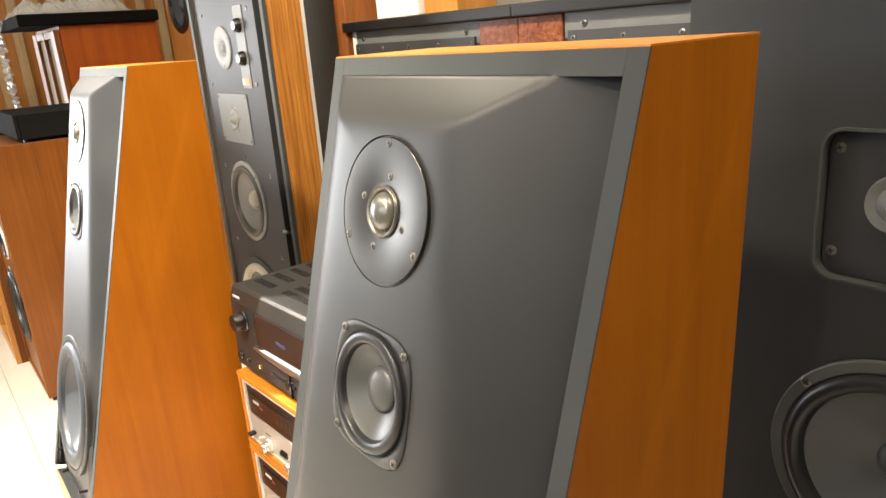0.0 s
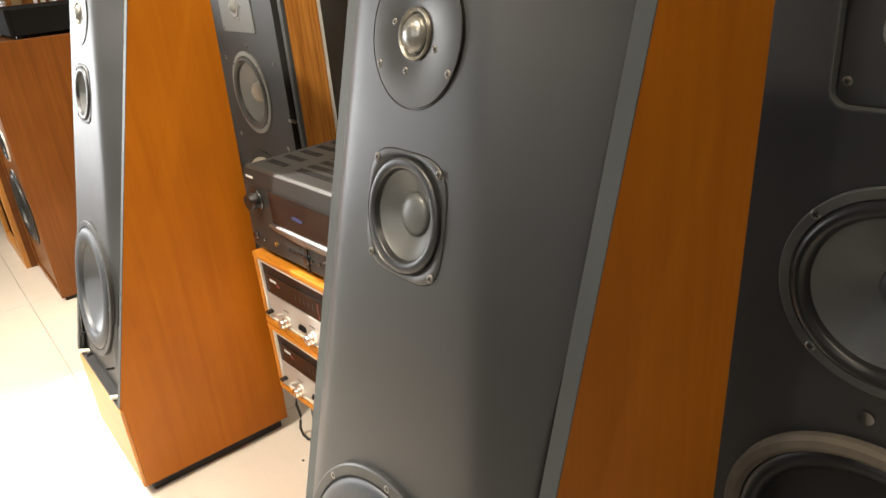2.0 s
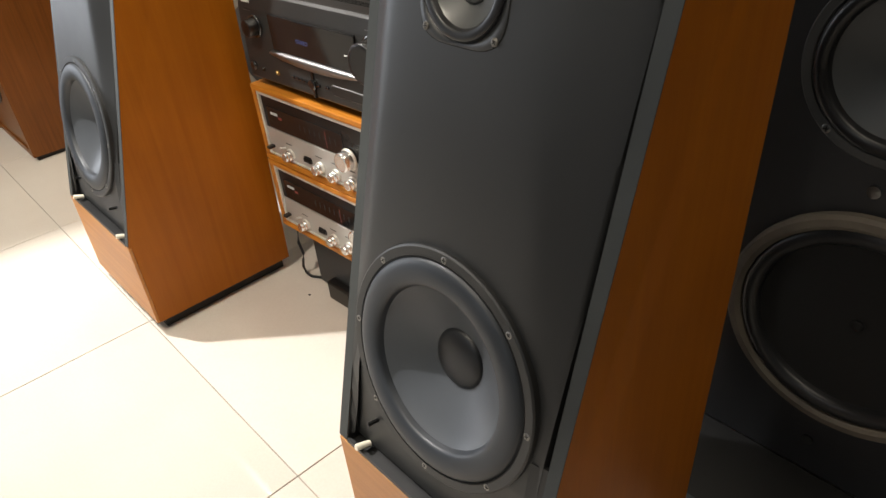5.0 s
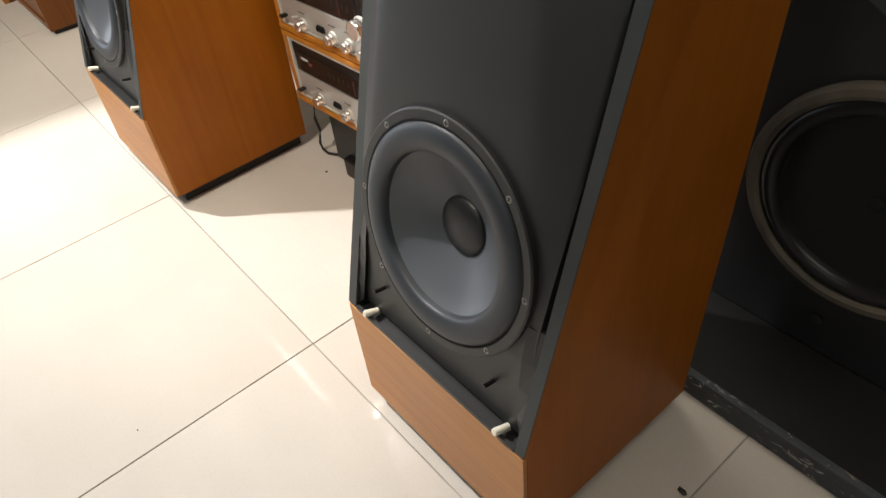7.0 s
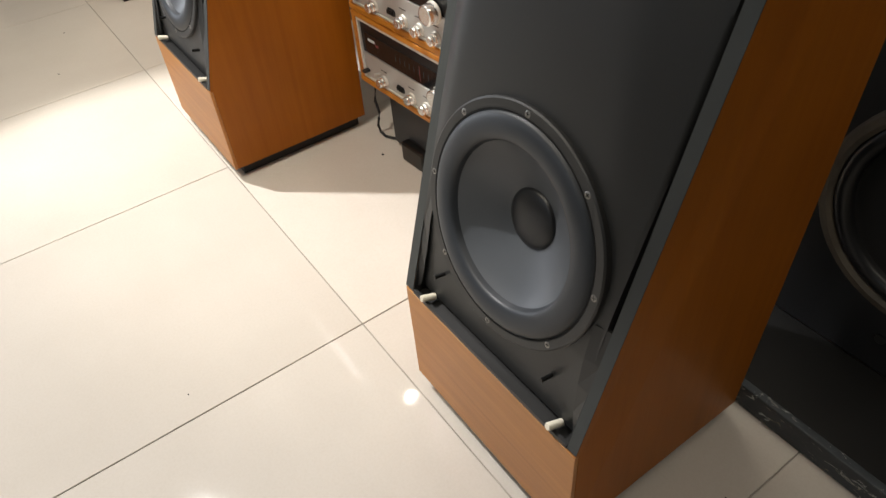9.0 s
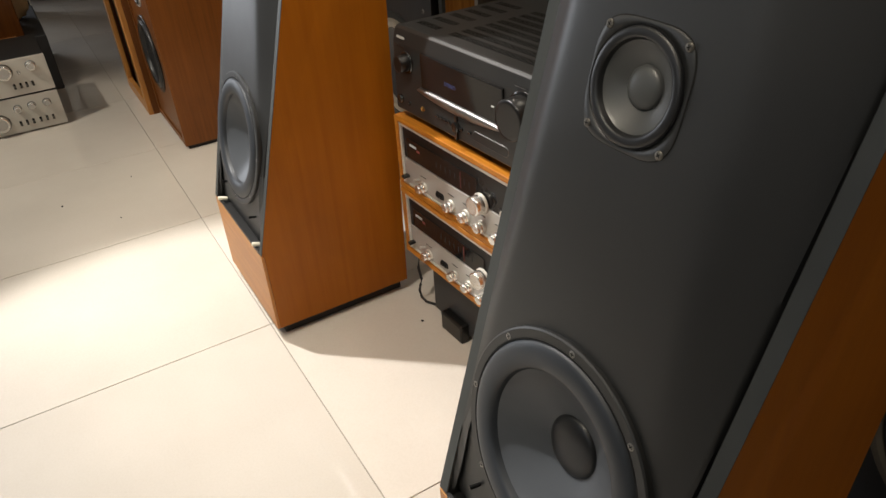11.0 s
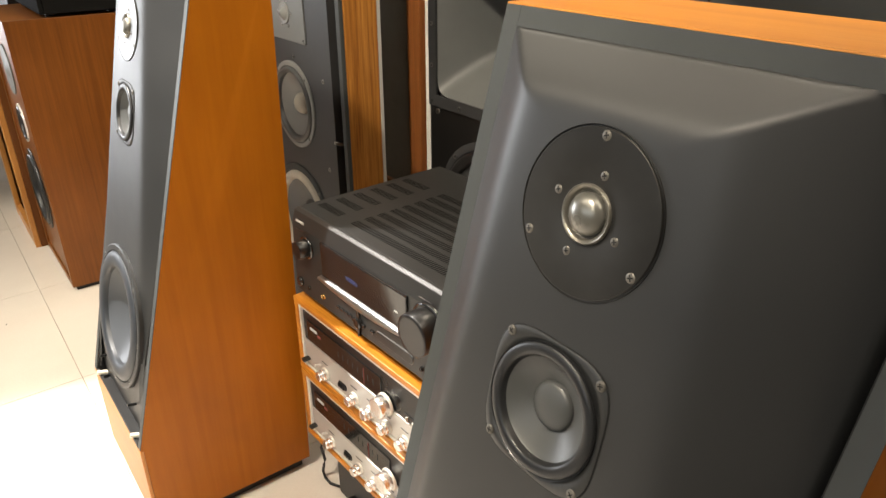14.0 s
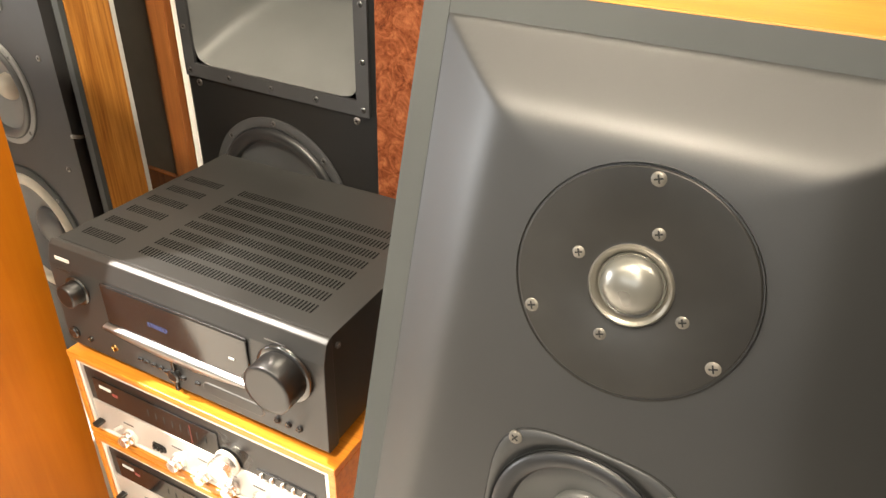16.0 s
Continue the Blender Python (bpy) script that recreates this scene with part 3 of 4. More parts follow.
    for x, z in ((-0.109, 0.281), (0.094, 0.281)):
        part("pin", lathe([(0.0028, 0), (0.0028, 0.016), (0, 0.016)], on_baffle(x, z), 10), black_plastic, t, "black grille pin", 40)
    return t


tower(pose(0.339, 0.012, 0), "tapered tower loudspeaker, cherry sides, grey moulded baffle, three drivers")
tower(pose(-0.6945, 0.0, 0), "tapered cherry tower loudspeaker standing further along the row")


# ---- the hi-fi stack between the towers ----
STACK = pose(-0.232, 0.318, 0, 0, 0, 3.0)


def knob(name, x, z, y, r, length, material, parent, label="", n=28, cap=0.0015):
    bm = lathe([(r, 0), (r, length - cap), (r - cap, length), (r * 0.8, length), (0, length - 0.0004)], n=n)
    bm.transform(Matrix.Translation((x, y, z)) @ FACE)
    return part(name, bm, material, parent, label, 35)


def bar(x0, x1, z0, z1, y, parent, material, name="print"):
    return part(name, box(x0, x1, y - 0.0006, y + 0.0004, z0, z1), material, parent)


def av_receiver():
    t = thing("av_receiver", STACK @ pose(0, 0, 0.489), "black home-cinema receiver with slotted lid and two dials", "receiver")
    w, h, d = 0.218, 0.171, 0.335
    for x in (-0.17, 0.17):
        for y in (0.06, 0.28):
            part("foot", lathe([(0.022, 0.012), (0.022, 0.002), (0.020, 0), (0, 0)], Matrix.Translation((x, y, 0)), 20), rubber, t)
    part("body", box(-w + 0.004, w - 0.004, 0.020, d, 0.012, h - 0.0035), black_metal, t, "black sheet metal case")
    lid = bmesh.new()
    box(-w + 0.002, w - 0.002, 0.022, d + 0.002, h - 0.003, h - 0.001, 0.0004, bm=lid)
    part("lid", lid, black_metal, t, "dusty black lid")
    # Uncut lid: thin dark bars carry the darkness of the vent slots.
    for x0, x1, rows in ((-0.200, -0.128, 6), (-0.096, 0.176, 8)):
        for r in range(rows):
            y = 0.046 + r * (0.184 / (rows - 1))
            bm = bmesh.new()
            n = int((x1 - x0) / 0.0052)
            for i in range(n):
                x = x0 + i * 0.0052
                box(x, x + 0.0022, y, y + 0.0165, h - 0.0012, h - 0.0007, bm=bm)
            part("vent_grille", bm, vent_shade, t, "slotted vent")
    front = prism([(0.0, 0.016), (0.003, h - 0.028), (0.010, h - 0.004), (0.016, h), (0.021, h), (0.021, 0.012), (0.003, 0.012)], -w, w, 0.0012)
    part("front_panel", front, satin_black, t, "black front with curved top edge")
    part("display", box(-0.122, 0.113, -0.0012, 0.004, 0.078, 0.141, 0.002), display_glass, t, "dark glossy display window")
    ridge = bmesh.new()
    rows = []
    for k in range(25):
        u = k / 24
        sag = 0.010 * math.sin(math.pi * u) ** 0.8
        x = -0.128 + 0.240 * u
        rows.append([ridge.verts.new((x, y, z)) for y, z in ((0.001, 0.0775), (-0.006, 0.0760), (-0.0075, 0.0735 - 0.3 * sag), (-0.0045, 0.0705 - sag), (0.001, 0.0690 - sag))])
    for a, b in zip(rows, rows[1:]):
        for q in range(4):
            ridge.faces.new((a[q], b[q], b[q + 1], a[q + 1]))
    part("ridge", ridge, polished, t, "glossy curved ridge below the display", 60)
    knob("dial_seat", -0.170, 0.113, 0.001, 0.021, 0.003, gloss_black, t)
    knob("source_dial", -0.170, 0.113, -0.002, 0.0160, 0.017, black_plastic, t, "small round selector dial")
    knob("volume_seat", 0.165, 0.114, 0.001, 0.038, 0.005, gloss_black, t, "polished ring round the dial", 40)
    knob("volume_dial", 0.165, 0.114, -0.003, 0.032, 0.030, black_plastic, t, "large round volume dial", 40)
    knob("power_button", -0.200, 0.036, 0.001, 0.0085, 0.006, gloss_black, t)
    knob("headphone_jack", -0.125, 0.036, 0.001, 0.0055, 0.003, gold, t, "small gold headphone jack")
    for x in (-0.170, 0.1456, 0.162, 0.178):
        knob("button", x, 0.0345, 0.001, 0.0042, 0.004, gloss_black, t)
    for x in (-0.080, -0.068, -0.056, -0.044, 0.018):
        part("button", box(x, x + 0.008, -0.003, 0.002, 0.036, 0.0405, 0.001), gloss_black, t)
    cross = box(-0.032, 0.002, -0.004, 0.002, 0.0345, 0.0395, 0.001)
    box(-0.0175, -0.0125, -0.004, 0.002, 0.0125, 0.0610, 0.001, bm=cross)
    cross = lathe([(0.0095, -0.001), (0.0095, 0.006), (0.007, 0.007), (0, 0.007)], Matrix.Translation((-0.015, 0.0, 0.037)) @ FACE, 24, bm=cross)
    part("cursor_pad", cross, gloss_black, t, "cross-shaped cursor pad")
    m = Matrix.Translation((0.078, 0.0008, 0.0365)) @ FACE
    part("flap_edge", rounded_plate(0.097, 0.0195, 0.0095, -0.001, 0.0012, m), dark_steel, t)
    part("flap", rounded_plate(0.095, 0.0175, 0.0085, -0.001, 0.0017, m), black_plastic, t, "flap over the front sockets")
    bar(-0.1995, -0.1737, 0.153, 0.1575, 0.0018, t, white_ink)
    bar(0.150, 0.190, 0.0205, 0.0220, 0.0012, t, dark_steel)
    bar(-0.200, -0.176, 0.139, 0.1398, 0.0012, t, dark_steel)
    bar(0.140, 0.168, 0.1525, 0.1535, 0.0016, t, dark_steel)
    bar(0.084, 0.092, 0.104, 0.1065, -0.0012, t, white_ink, "sticker")
    words = bpy.data.curves.new("display_text", "FONT")
    words.body, words.size, words.extrude = "STEREO", 0.0095, 0.0001
    glow, tree, shader = nodes_of("display_glow")
    shader.inputs["Base Color"].default_value = (0.02, 0.03, 0.08, 1)
    shader.inputs["Emission Color"].default_value, shader.inputs["Emission Strength"].default_value = (0.25, 0.35, 1.0, 1), 0.12
    words.materials.append(glow)
    shown = new("display_text", words)
    shown.parent = t
    shown.matrix_local = Matrix.Translation((-0.046, -0.0014, 0.103)) @ FACE
    knob("side_screw", 0, 0, 0, 0.004, 0.003, dark_steel, t).matrix_local = Matrix.Translation((w - 0.004, 0.034, 0.150)) @ pose(0, 0, 0, 0, 0, 90)


def vintage_receiver(z, label, wide):
    t = thing("vintage_receiver", STACK @ pose(0, 0, z), label, "receiver", "vintage receivers in the stack")
    w, h, d = 0.228, 0.158, 0.330
    c = 0.011
    part("case_top", box(-w, w, -0.006, d, h - c, h, 0.0015), case_wood, t, "oiled wood case top")
    part("case_bottom", box(-w, w, -0.006, d, 0.0, c, 0.0015), case_wood, t)
    for x0, x1 in ((-w, -w + c), (w - c, w)):
        part("case_side", box(x0, x1, -0.005, d, c + 0.0004, h - c - 0.0004, 0.0012), case_wood, t)
    i = w - c - 0.0005
    part("chassis", box(-i, i, 0.012, d - 0.005, c + 0.001, h - c - 0.001), black_metal, t)
    part("bezel", box(-i, i, 0.004, 0.0115, c + 0.001, h - c - 0.001), silver_panel, t, "silver frame round the front")
    for x0, x1, z0, z1 in ((-i, -i + 0.0055, c + 0.0015, h - c - 0.0015), (i - 0.0055, i, c + 0.0015, h - c - 0.0015), (-i + 0.0057, i - 0.0057, h - c - 0.0075, h - c - 0.0015), (-i + 0.0057, i - 0.0057, c + 0.0015, c + 0.0048)):
        part("bezel_strip", box(x0, x1, -0.003, 0.0038, z0, z1, 0.0008), alu, t, "bright trim strip")
    part("dark_panel", box(-i + 0.006, i - 0.006, 0.0015, 0.0045, 0.0715, h - c - 0.008, 0.001), smoke_black, t, "dark satin upper panel")
    g = 0.036 if not wide else 0.052
    part("dial_glass", box(-0.196, g, -0.0006, 0.0014, 0.0745, 0.118, 0.001), display_glass, t, "black glass tuning dial")
    part("lower_panel", box(-i + 0.006, i - 0.006, 0.000, 0.0045, c + 0.005, 0.0705, 0.001), alu_dull, t, "brushed aluminium control panel")
    knob("tuning_seat", 0.050, 0.075, -0.0008, 0.0205, 0.004, silver_panel, t, "", 40)
    knob("tuning_knob", 0.050, 0.075, -0.0040, 0.018, 0.018, turned, t, "large turned aluminium tuning knob", 40)
    for x in (-0.1415, -0.047, 0.0015, 0.050, 0.098, 0.146):
        knob("knob_seat", x, 0.0275, 0.0005, 0.0125, 0.004, silver_panel, t)
        knob("knob", x, 0.0275, -0.003, 0.0108, 0.007, turned, t, "turned aluminium knob")
        knob("knob_cap", x, 0.0275, -0.0098, 0.0094, 0.008, turned, t)
    part("lever", box(-0.206, -0.195, -0.014, 0.001, 0.029, 0.0345, 0.001), black_plastic, t, "small black switch lever")
    part("toggle", tube([(-0.159, 0.001, 0.037), (-0.159, -0.012, 0.041)], 0.0026), alu, t, "small bright toggle")
    part("socket", rounded_plate(0.026, 0.014, 0.005, -0.001, 0.0024, Matrix.Translation((-0.0845, 0.0005, 0.033)) @ FACE), black_plastic, t, "dark switch window")
    for k in range(3):
        part("switch", box(-0.094 + 0.007 * k, -0.090 + 0.007 * k, -0.005, -0.0015, 0.029, 0.037, 0.0006), smoke_black, t)
    part("slide_window", box(0.098, 0.190, -0.0008, 0.0014, 0.0745, 0.0865), black_plastic, t, "dark slider window")
    for k in range(5):
        part("slider", box(0.106 + 0.017 * k, 0.109 + 0.017 * k, -0.005, -0.0008, 0.076, 0.0845, 0.0004), silver_panel, t)
    bar(-0.183, -0.160, 0.1035, 0.1085, -0.0008, t, white_ink)
    bar(-0.158, -0.148, 0.098, 0.1025, -0.0008, t, red_ink)
    for k in range(8):
        bar(-0.09 + k * 0.015, -0.0895 + k * 0.015, 0.092, 0.104, -0.0008, t, frame_grey)
    bar(-0.012, -0.0113, 0.080, 0.112, -0.0009, t, red_ink)
    for x in (-0.1415, -0.047, 0.0015, 0.050, 0.098, 0.146):
        bar(x - 0.010, x + 0.010, 0.0495, 0.0508, -0.0002, t, black_plastic)
    return t


av_receiver()
vintage_receiver(0.3275, "vintage stereo receiver, oiled wood case, silver knobs, on another", False)
vintage_receiver(0.1665, "vintage stereo receiver, wood case, black dial, on a box", True)


def stand_box():
    t = thing("stand_box", STACK @ pose(0.0, 0.030, 0), "dark grey box carrying the hi-fi stack", "box")
    part("body", box(-0.185, 0.190, 0.0, 0.27, 0.012, 0.1662, 0.004), baffle_dark, t)
    part("front_foot", box(-0.128, -0.05, -0.022, 0.002, 0.0, 0.048, 0.005), black_plastic, t, "black moulded foot")
    part("base", box(-0.175, 0.180, 0.010, 0.26, 0.0, 0.0116), black_plastic, t)


stand_box()
pts = [(-0.452, 0.345, 0.1635), (-0.474, 0.338, 0.13), (-0.480, 0.335, 0.09), (-0.468, 0.335, 0.065), (-0.476, 0.335, 0.045), (-0.484, 0.335, 0.022), (-0.476, 0.335, 0.008), (-0.457, 0.337, 0.0045), (-0.43, 0.352, 0.0045)]
tagged(part("power_cable", tube(pts, 0.0032), cable_black, None, "", 60), "black power cable hanging beside the stack", "cable")


# ---- loudspeakers behind and beside ----
def cabinet(parent, w, d, h, side_mat, z0=0.0, t=0.02, top_mat=None, front=0.0):
    """Two sides, top, bottom and back; the front stands at y = front."""
    for x0, x1 in ((-w / 2, -w / 2 + t), (w / 2 - t, w / 2)):
        part("side_panel", box(x0, x1, 0, d, z0, h, 0.001), side_mat, parent)
    part("top_panel", box(-w / 2 + t + 0.0003, w / 2 - t - 0.0003, 0.0005, d, h - t, h - 0.0003, 0.0008), top_mat or side_mat, parent)
    part("bottom_panel", box(-w / 2 + t + 0.0003, w / 2 - t - 0.0003, 0.0005, d, z0, z0 + t), side_mat, parent)
    part("back_panel", box(-w / 2 + t + 0.0003, w / 2 - t - 0.0003, d - 0.02, d - 0.001, z0 + t, h - t), black_paint, parent)


def face_at(x, z, y=0.0):
    return Matrix.Translation((x, y, z)) @ FACE


# the tall studio tower with the dark baffle
def studio_tower():
    t = thing("studio_loudspeaker", pose(-0.950, 0.585, 0), "tall oak loudspeaker with dark baffle, grille taken off", "loudspeaker")
    w, h = 0.46, 1.38
    for x0, x1 in ((-w / 2, -w / 2 + 0.016), (w / 2 - 0.016, w / 2)):
        part("side_panel", box(x0, x1, 0.004, 0.085, 0, h, 0.001), oak, t, "oak veneer side")
        part("edge_trim", box(x0, x1, -0.006, 0.0035, 0, h, 0.001), frame_grey, t, "grey front edge trim")
        part("rear_trim", box(x0, x1, 0.0855, 0.094, 0, h, 0.001), alu, t, "pale metal edge strip")
    part("top_panel", box(-w / 2 + 0.0163, w / 2 - 0.0163, 0.0, 0.09, h - 0.02, h), oak, t)
    part("body", box(-w / 2 + 0.0163, w / 2 - 0.0163, 0.075, 0.092, 0.02, h - 0.0203), black_paint, t)
    part("groove", box(0.163, w / 2 - 0.0165, 0.0245, 0.0318, 0.0, h - 0.021), void_black, t)
    part("baffle", board(-w / 2 + 0.0165, 0.160, 0.0, h - 0.021, 0.004, 0.0315, [(-0.040, 0.378, 0.137), (-0.038, 0.686, 0.097)]), baffle_dark, t, "matt dark grey baffle")
    y = 0.004
    cone_driver("woofer", t, face_at(-0.040, 0.378, y), 0.150, frame_grey, foam_grey, cone_grey, cone_grey, cap=0.3, screw_r=0.005, label="woofer with a pale foam surround")
    cone_driver("midrange_driver", t, face_at(-0.038, 0.686, y), 0.107, cone_pale, cone_mid, cone_pale, foam_grey, cap=0.24, screw_r=0.005, cap_out=0.8, screws=4, depth=0.2, label="grey midrange driver with a round cap")
    plate = part("tweeter", rounded_plate(0.190, 0.126, 0.006, -0.001, 0.003, face_at(-0.042, 0.903, y)), horn_grey, t, "oblong grey tweeter plate")
    part("dome", lathe([(0.026, 0.002), (0.024, 0.006), (0.018, 0.004), (0.014, 0.006), (0.008, 0.014), (0, 0.016)], face_at(-0.042, 0.903, y), 32), cone_pale, plate, "", 50)
    for a in range(6):
        c = (-0.042 + 0.033 * math.cos(radians(60 * a)), 0.903 + 0.033 * math.sin(radians(60 * a)))
        screw("screw", face_at(*c, y - 0.003), 0.004, steel, plate)
    for sx in (-0.086, 0.086):
        for sz in (-0.054, 0.054):
            screw("screw", face_at(-0.042 + sx, 0.903 + sz, y - 0.003), 0.0038, dark_steel, plate)
    top = part("super_tweeter", lathe([(0.052, -0.001), (0.052, 0.003), (0.050, 0.004), (0.026, 0.003), (0.014, -0.002), (0.008, 0.003), (0, 0.004)], face_at(-0.050, 1.077, y), 40), cone_pale, t, "round grey tweeter plate", 40)
    for a in (30, 150, 270):
        screw("screw", face_at(-0.050 + 0.044 * math.cos(radians(a)), 1.077 + 0.044 * math.sin(radians(a)), y - 0.003), 0.0035, dark_steel, top)
    lab = part("control_plate", rounded_plate(0.052, 0.19, 0.004, -0.001, 0.002, face_at(0.070, 1.075, y)), horn_grey, t, "grey level control plate")
    for z in (1.125, 1.050):
        part("control_knob", lathe([(0.017, 0.001), (0.016, 0.010), (0.010, 0.016), (0, 0.016)], face_at(0.070, z, y), 20), black_plastic, lab, "", 40)
    part("badge", box(0.052, 0.088, y - 0.0035, y - 0.001, 0.988, 1.003), orange_paint, lab, "orange and white badge")
    part("badge_end", box(0.050, 0.064, y - 0.0040, y - 0.001, 0.9885, 1.0025), white_ink, lab)
    for z in (0.56, 0.77, 0.99, 1.16):
        for x in (-0.165, 0.120):
            screw("screw", face_at(x, z, y - 0.0003), 0.0055, steel, t)
    screw("screw", face_at(-0.02, 0.805, y), 0.0055, dark_steel, t)
    pin = tube([(0.178, 0.028, 0.636), (0.178, 0.006, 0.637), (0.182, -0.010, 0.645)], 0.004)
    part("latch_pin", pin, steel, t, "small metal grille catch", 60)


studio_tower()


# the set-back cabinet with brown cloth
def cloth_cabinet():
    t = thing("cloth_front_loudspeaker", pose(-0.885, 0.790, 0), "mahogany loudspeaker with brown cloth front, set back", "loudspeaker")
    w, h, d = 0.30, 1.40, 0.40
    part("body", box(-w / 2 + 0.001, w / 2 - 0.001, 0.025, d, 0, h), mahogany, t)
    for x0, x1 in ((-w / 2, -w / 2 + 0.05), (w / 2 - 0.05, w / 2)):
        part("stile", box(x0, x1, 0, 0.0245, 0, h, 0.002), mahogany, t, "reddish wood frame stile")
    part("rail", box(-w / 2 + 0.0503, w / 2 - 0.0503, 0.0, 0.0245, 0.0, 0.475, 0.002), mahogany, t)
    part("rail", box(-w / 2 + 0.0503, w / 2 - 0.0503, 0.0, 0.0245, h - 0.06, h, 0.002), mahogany, t)
    part("grille", box(-w / 2 + 0.0505, w / 2 - 0.0505, 0.012, 0.0243, 0.4752, h - 0.0602), cloth_brown, t, "brown grille cloth")


cloth_cabinet()


# the pair of horn loudspeakers
def horn_loudspeaker(m, flip, label):
    t = thing("horn_loudspeaker", m, label, "loudspeaker", "pair of horn loudspeakers")
    w, h, d = 0.555, 1.090, 0.50
    s = -1 if flip else 1
    lo, hi = -0.268, 0.173
    span = lambda a, b: (min(s * a, s * b), max(s * a, s * b))
    part("burl_panel", box(*span(hi + 0.0005, w / 2), -0.004, d, 0, h, 0.002), burl, t, "red-brown burl veneer panel")
    part("white_edge", box(*span(lo - 0.016, lo - 0.0004), -0.002, d, 0, h, 0.001), white_paint, t, "pale edge strip")
    # front board in pieces round the mouth of the horn
    ml, mr, mb, mt = lo + 0.014, hi - 0.024, 0.724, 1.050
    part("front_board", board(*span(lo, hi), 0, mb, 0, 0.02, [(s * -0.057, 0.497, 0.155)]), black_paint, t, "satin black front board")
    part("front_board", box(*span(lo, hi), 0, 0.02, mt, h, 0.001), horn_grey, t)
    part("front_board", box(*span(lo, ml), 0, 0.02, mb + 0.0002, mt - 0.0002), black_paint, t)
    part("front_board", box(*span(mr, hi), 0, 0.02, mb + 0.0002, mt - 0.0002), black_paint, t)
    part("body", box(*span(lo, hi), 0.36, d, 0, h), black_paint, t)
    part("lid", box(*span(lo - 0.03, w / 2), -0.02, d, h + 0.0003, h + 0.022, 0.003), black_paint, t, "black top board")
    # flange
    for a, b, c, e in ((ml - 0.012, mr + 0.012, mb - 0.012, mb + 0.014), (ml - 0.012, mr + 0.012, mt - 0.014, mt + 0.012), (ml - 0.012, ml + 0.014, mb + 0.014, mt - 0.014), (mr - 0.014, mr + 0.012, mb + 0.014, mt - 0.014)):
        part("horn_flange", box(*span(a, b), -0.006, -0.0003, c, e), baffle_dark, t, "black horn flange")
    # the horn's flaring bell
    bell = bmesh.new()
    cx, cz = (ml + mr) / 2, (mb + mt) / 2
    rings = []
    for k in range(17):
        u = k / 16
        y = 0.34 * u
        hw = 0.5 * (mr - ml - 0.026) * (1 - u) ** 0.8 * 0.86 + 0.5 * (mr - ml - 0.026) * 0.14
        hh = 0.5 * (mt - mb - 0.026) * (0.86 * (1 - u) ** 2.0 + 0.14)
        ring = []
        for q in range(32):
            a = 2 * math.pi * (q + 0.5) / 32
            c, e = math.cos(a), math.sin(a)
            p = 12 - 8 * u
            ring.append(bell.verts.new((s * cx + hw * math.copysign(abs(c) ** (2 / p), c), y, cz + hh * math.copysign(abs(e) ** (2 / p), e))))
        rings.append(ring)
    for a, b in zip(rings, rings[1:]):
        for q in range(32):
            bell.faces.new((a[q], b[q], b[(q + 1) % 32], a[(q + 1) % 32]))
    bell.faces.new(rings[-1])
    part("horn", bell, horn_grey, t, "grey flared horn", 50)
    for x in (ml, ml + 0.10, cx, mr - 0.10, mr):
        for z in (mb, mt):
            screw("screw", face_at(s * x, z, -0.006), 0.005, dark_steel, t)
    for x in (ml, mr):
        for z in (mb + 0.08, mb + 0.17, mt - 0.08):
            screw("screw", face_at(s * x, z, -0.006), 0.005, dark_steel, t)
    for x in (lo + 0.028, hi - 0.042):
        screw("screw", face_at(s * x, 0.700, 0), 0.007, steel, t)
        screw("screw", face_at(s * x, 1.072, 0), 0.007, dark_steel, t)
    cone_driver("woofer", t, face_at(s * -0.057, 0.497, 0), 0.168, baffle_dark, rubber, cone_grey, black_plastic, screws=8, screw_r=0.006, label="large black woofer")
    return t


horn_loudspeaker(pose(-0.440, 0.800, 0), False, "black horn loudspeaker with burl veneer edge and pale strip")
horn_loudspeaker(pose(0.116, 0.800, 0), True, "black horn loudspeaker with burl veneer edge, beside its twin")
tagged(part("white_box", box(-0.66, -0.50, 0.83, 1.0, 1.1125, 1.26, 0.004), white_paint), "white cardboard box lying on the horn loudspeaker", "box")
tagged(part("yellow_card", box(-0.49, -0.38, 0.84, 0.95, 1.1125, 1.150, 0.003), honey), "yellow packet lying on the horn loudspeaker", "packet")


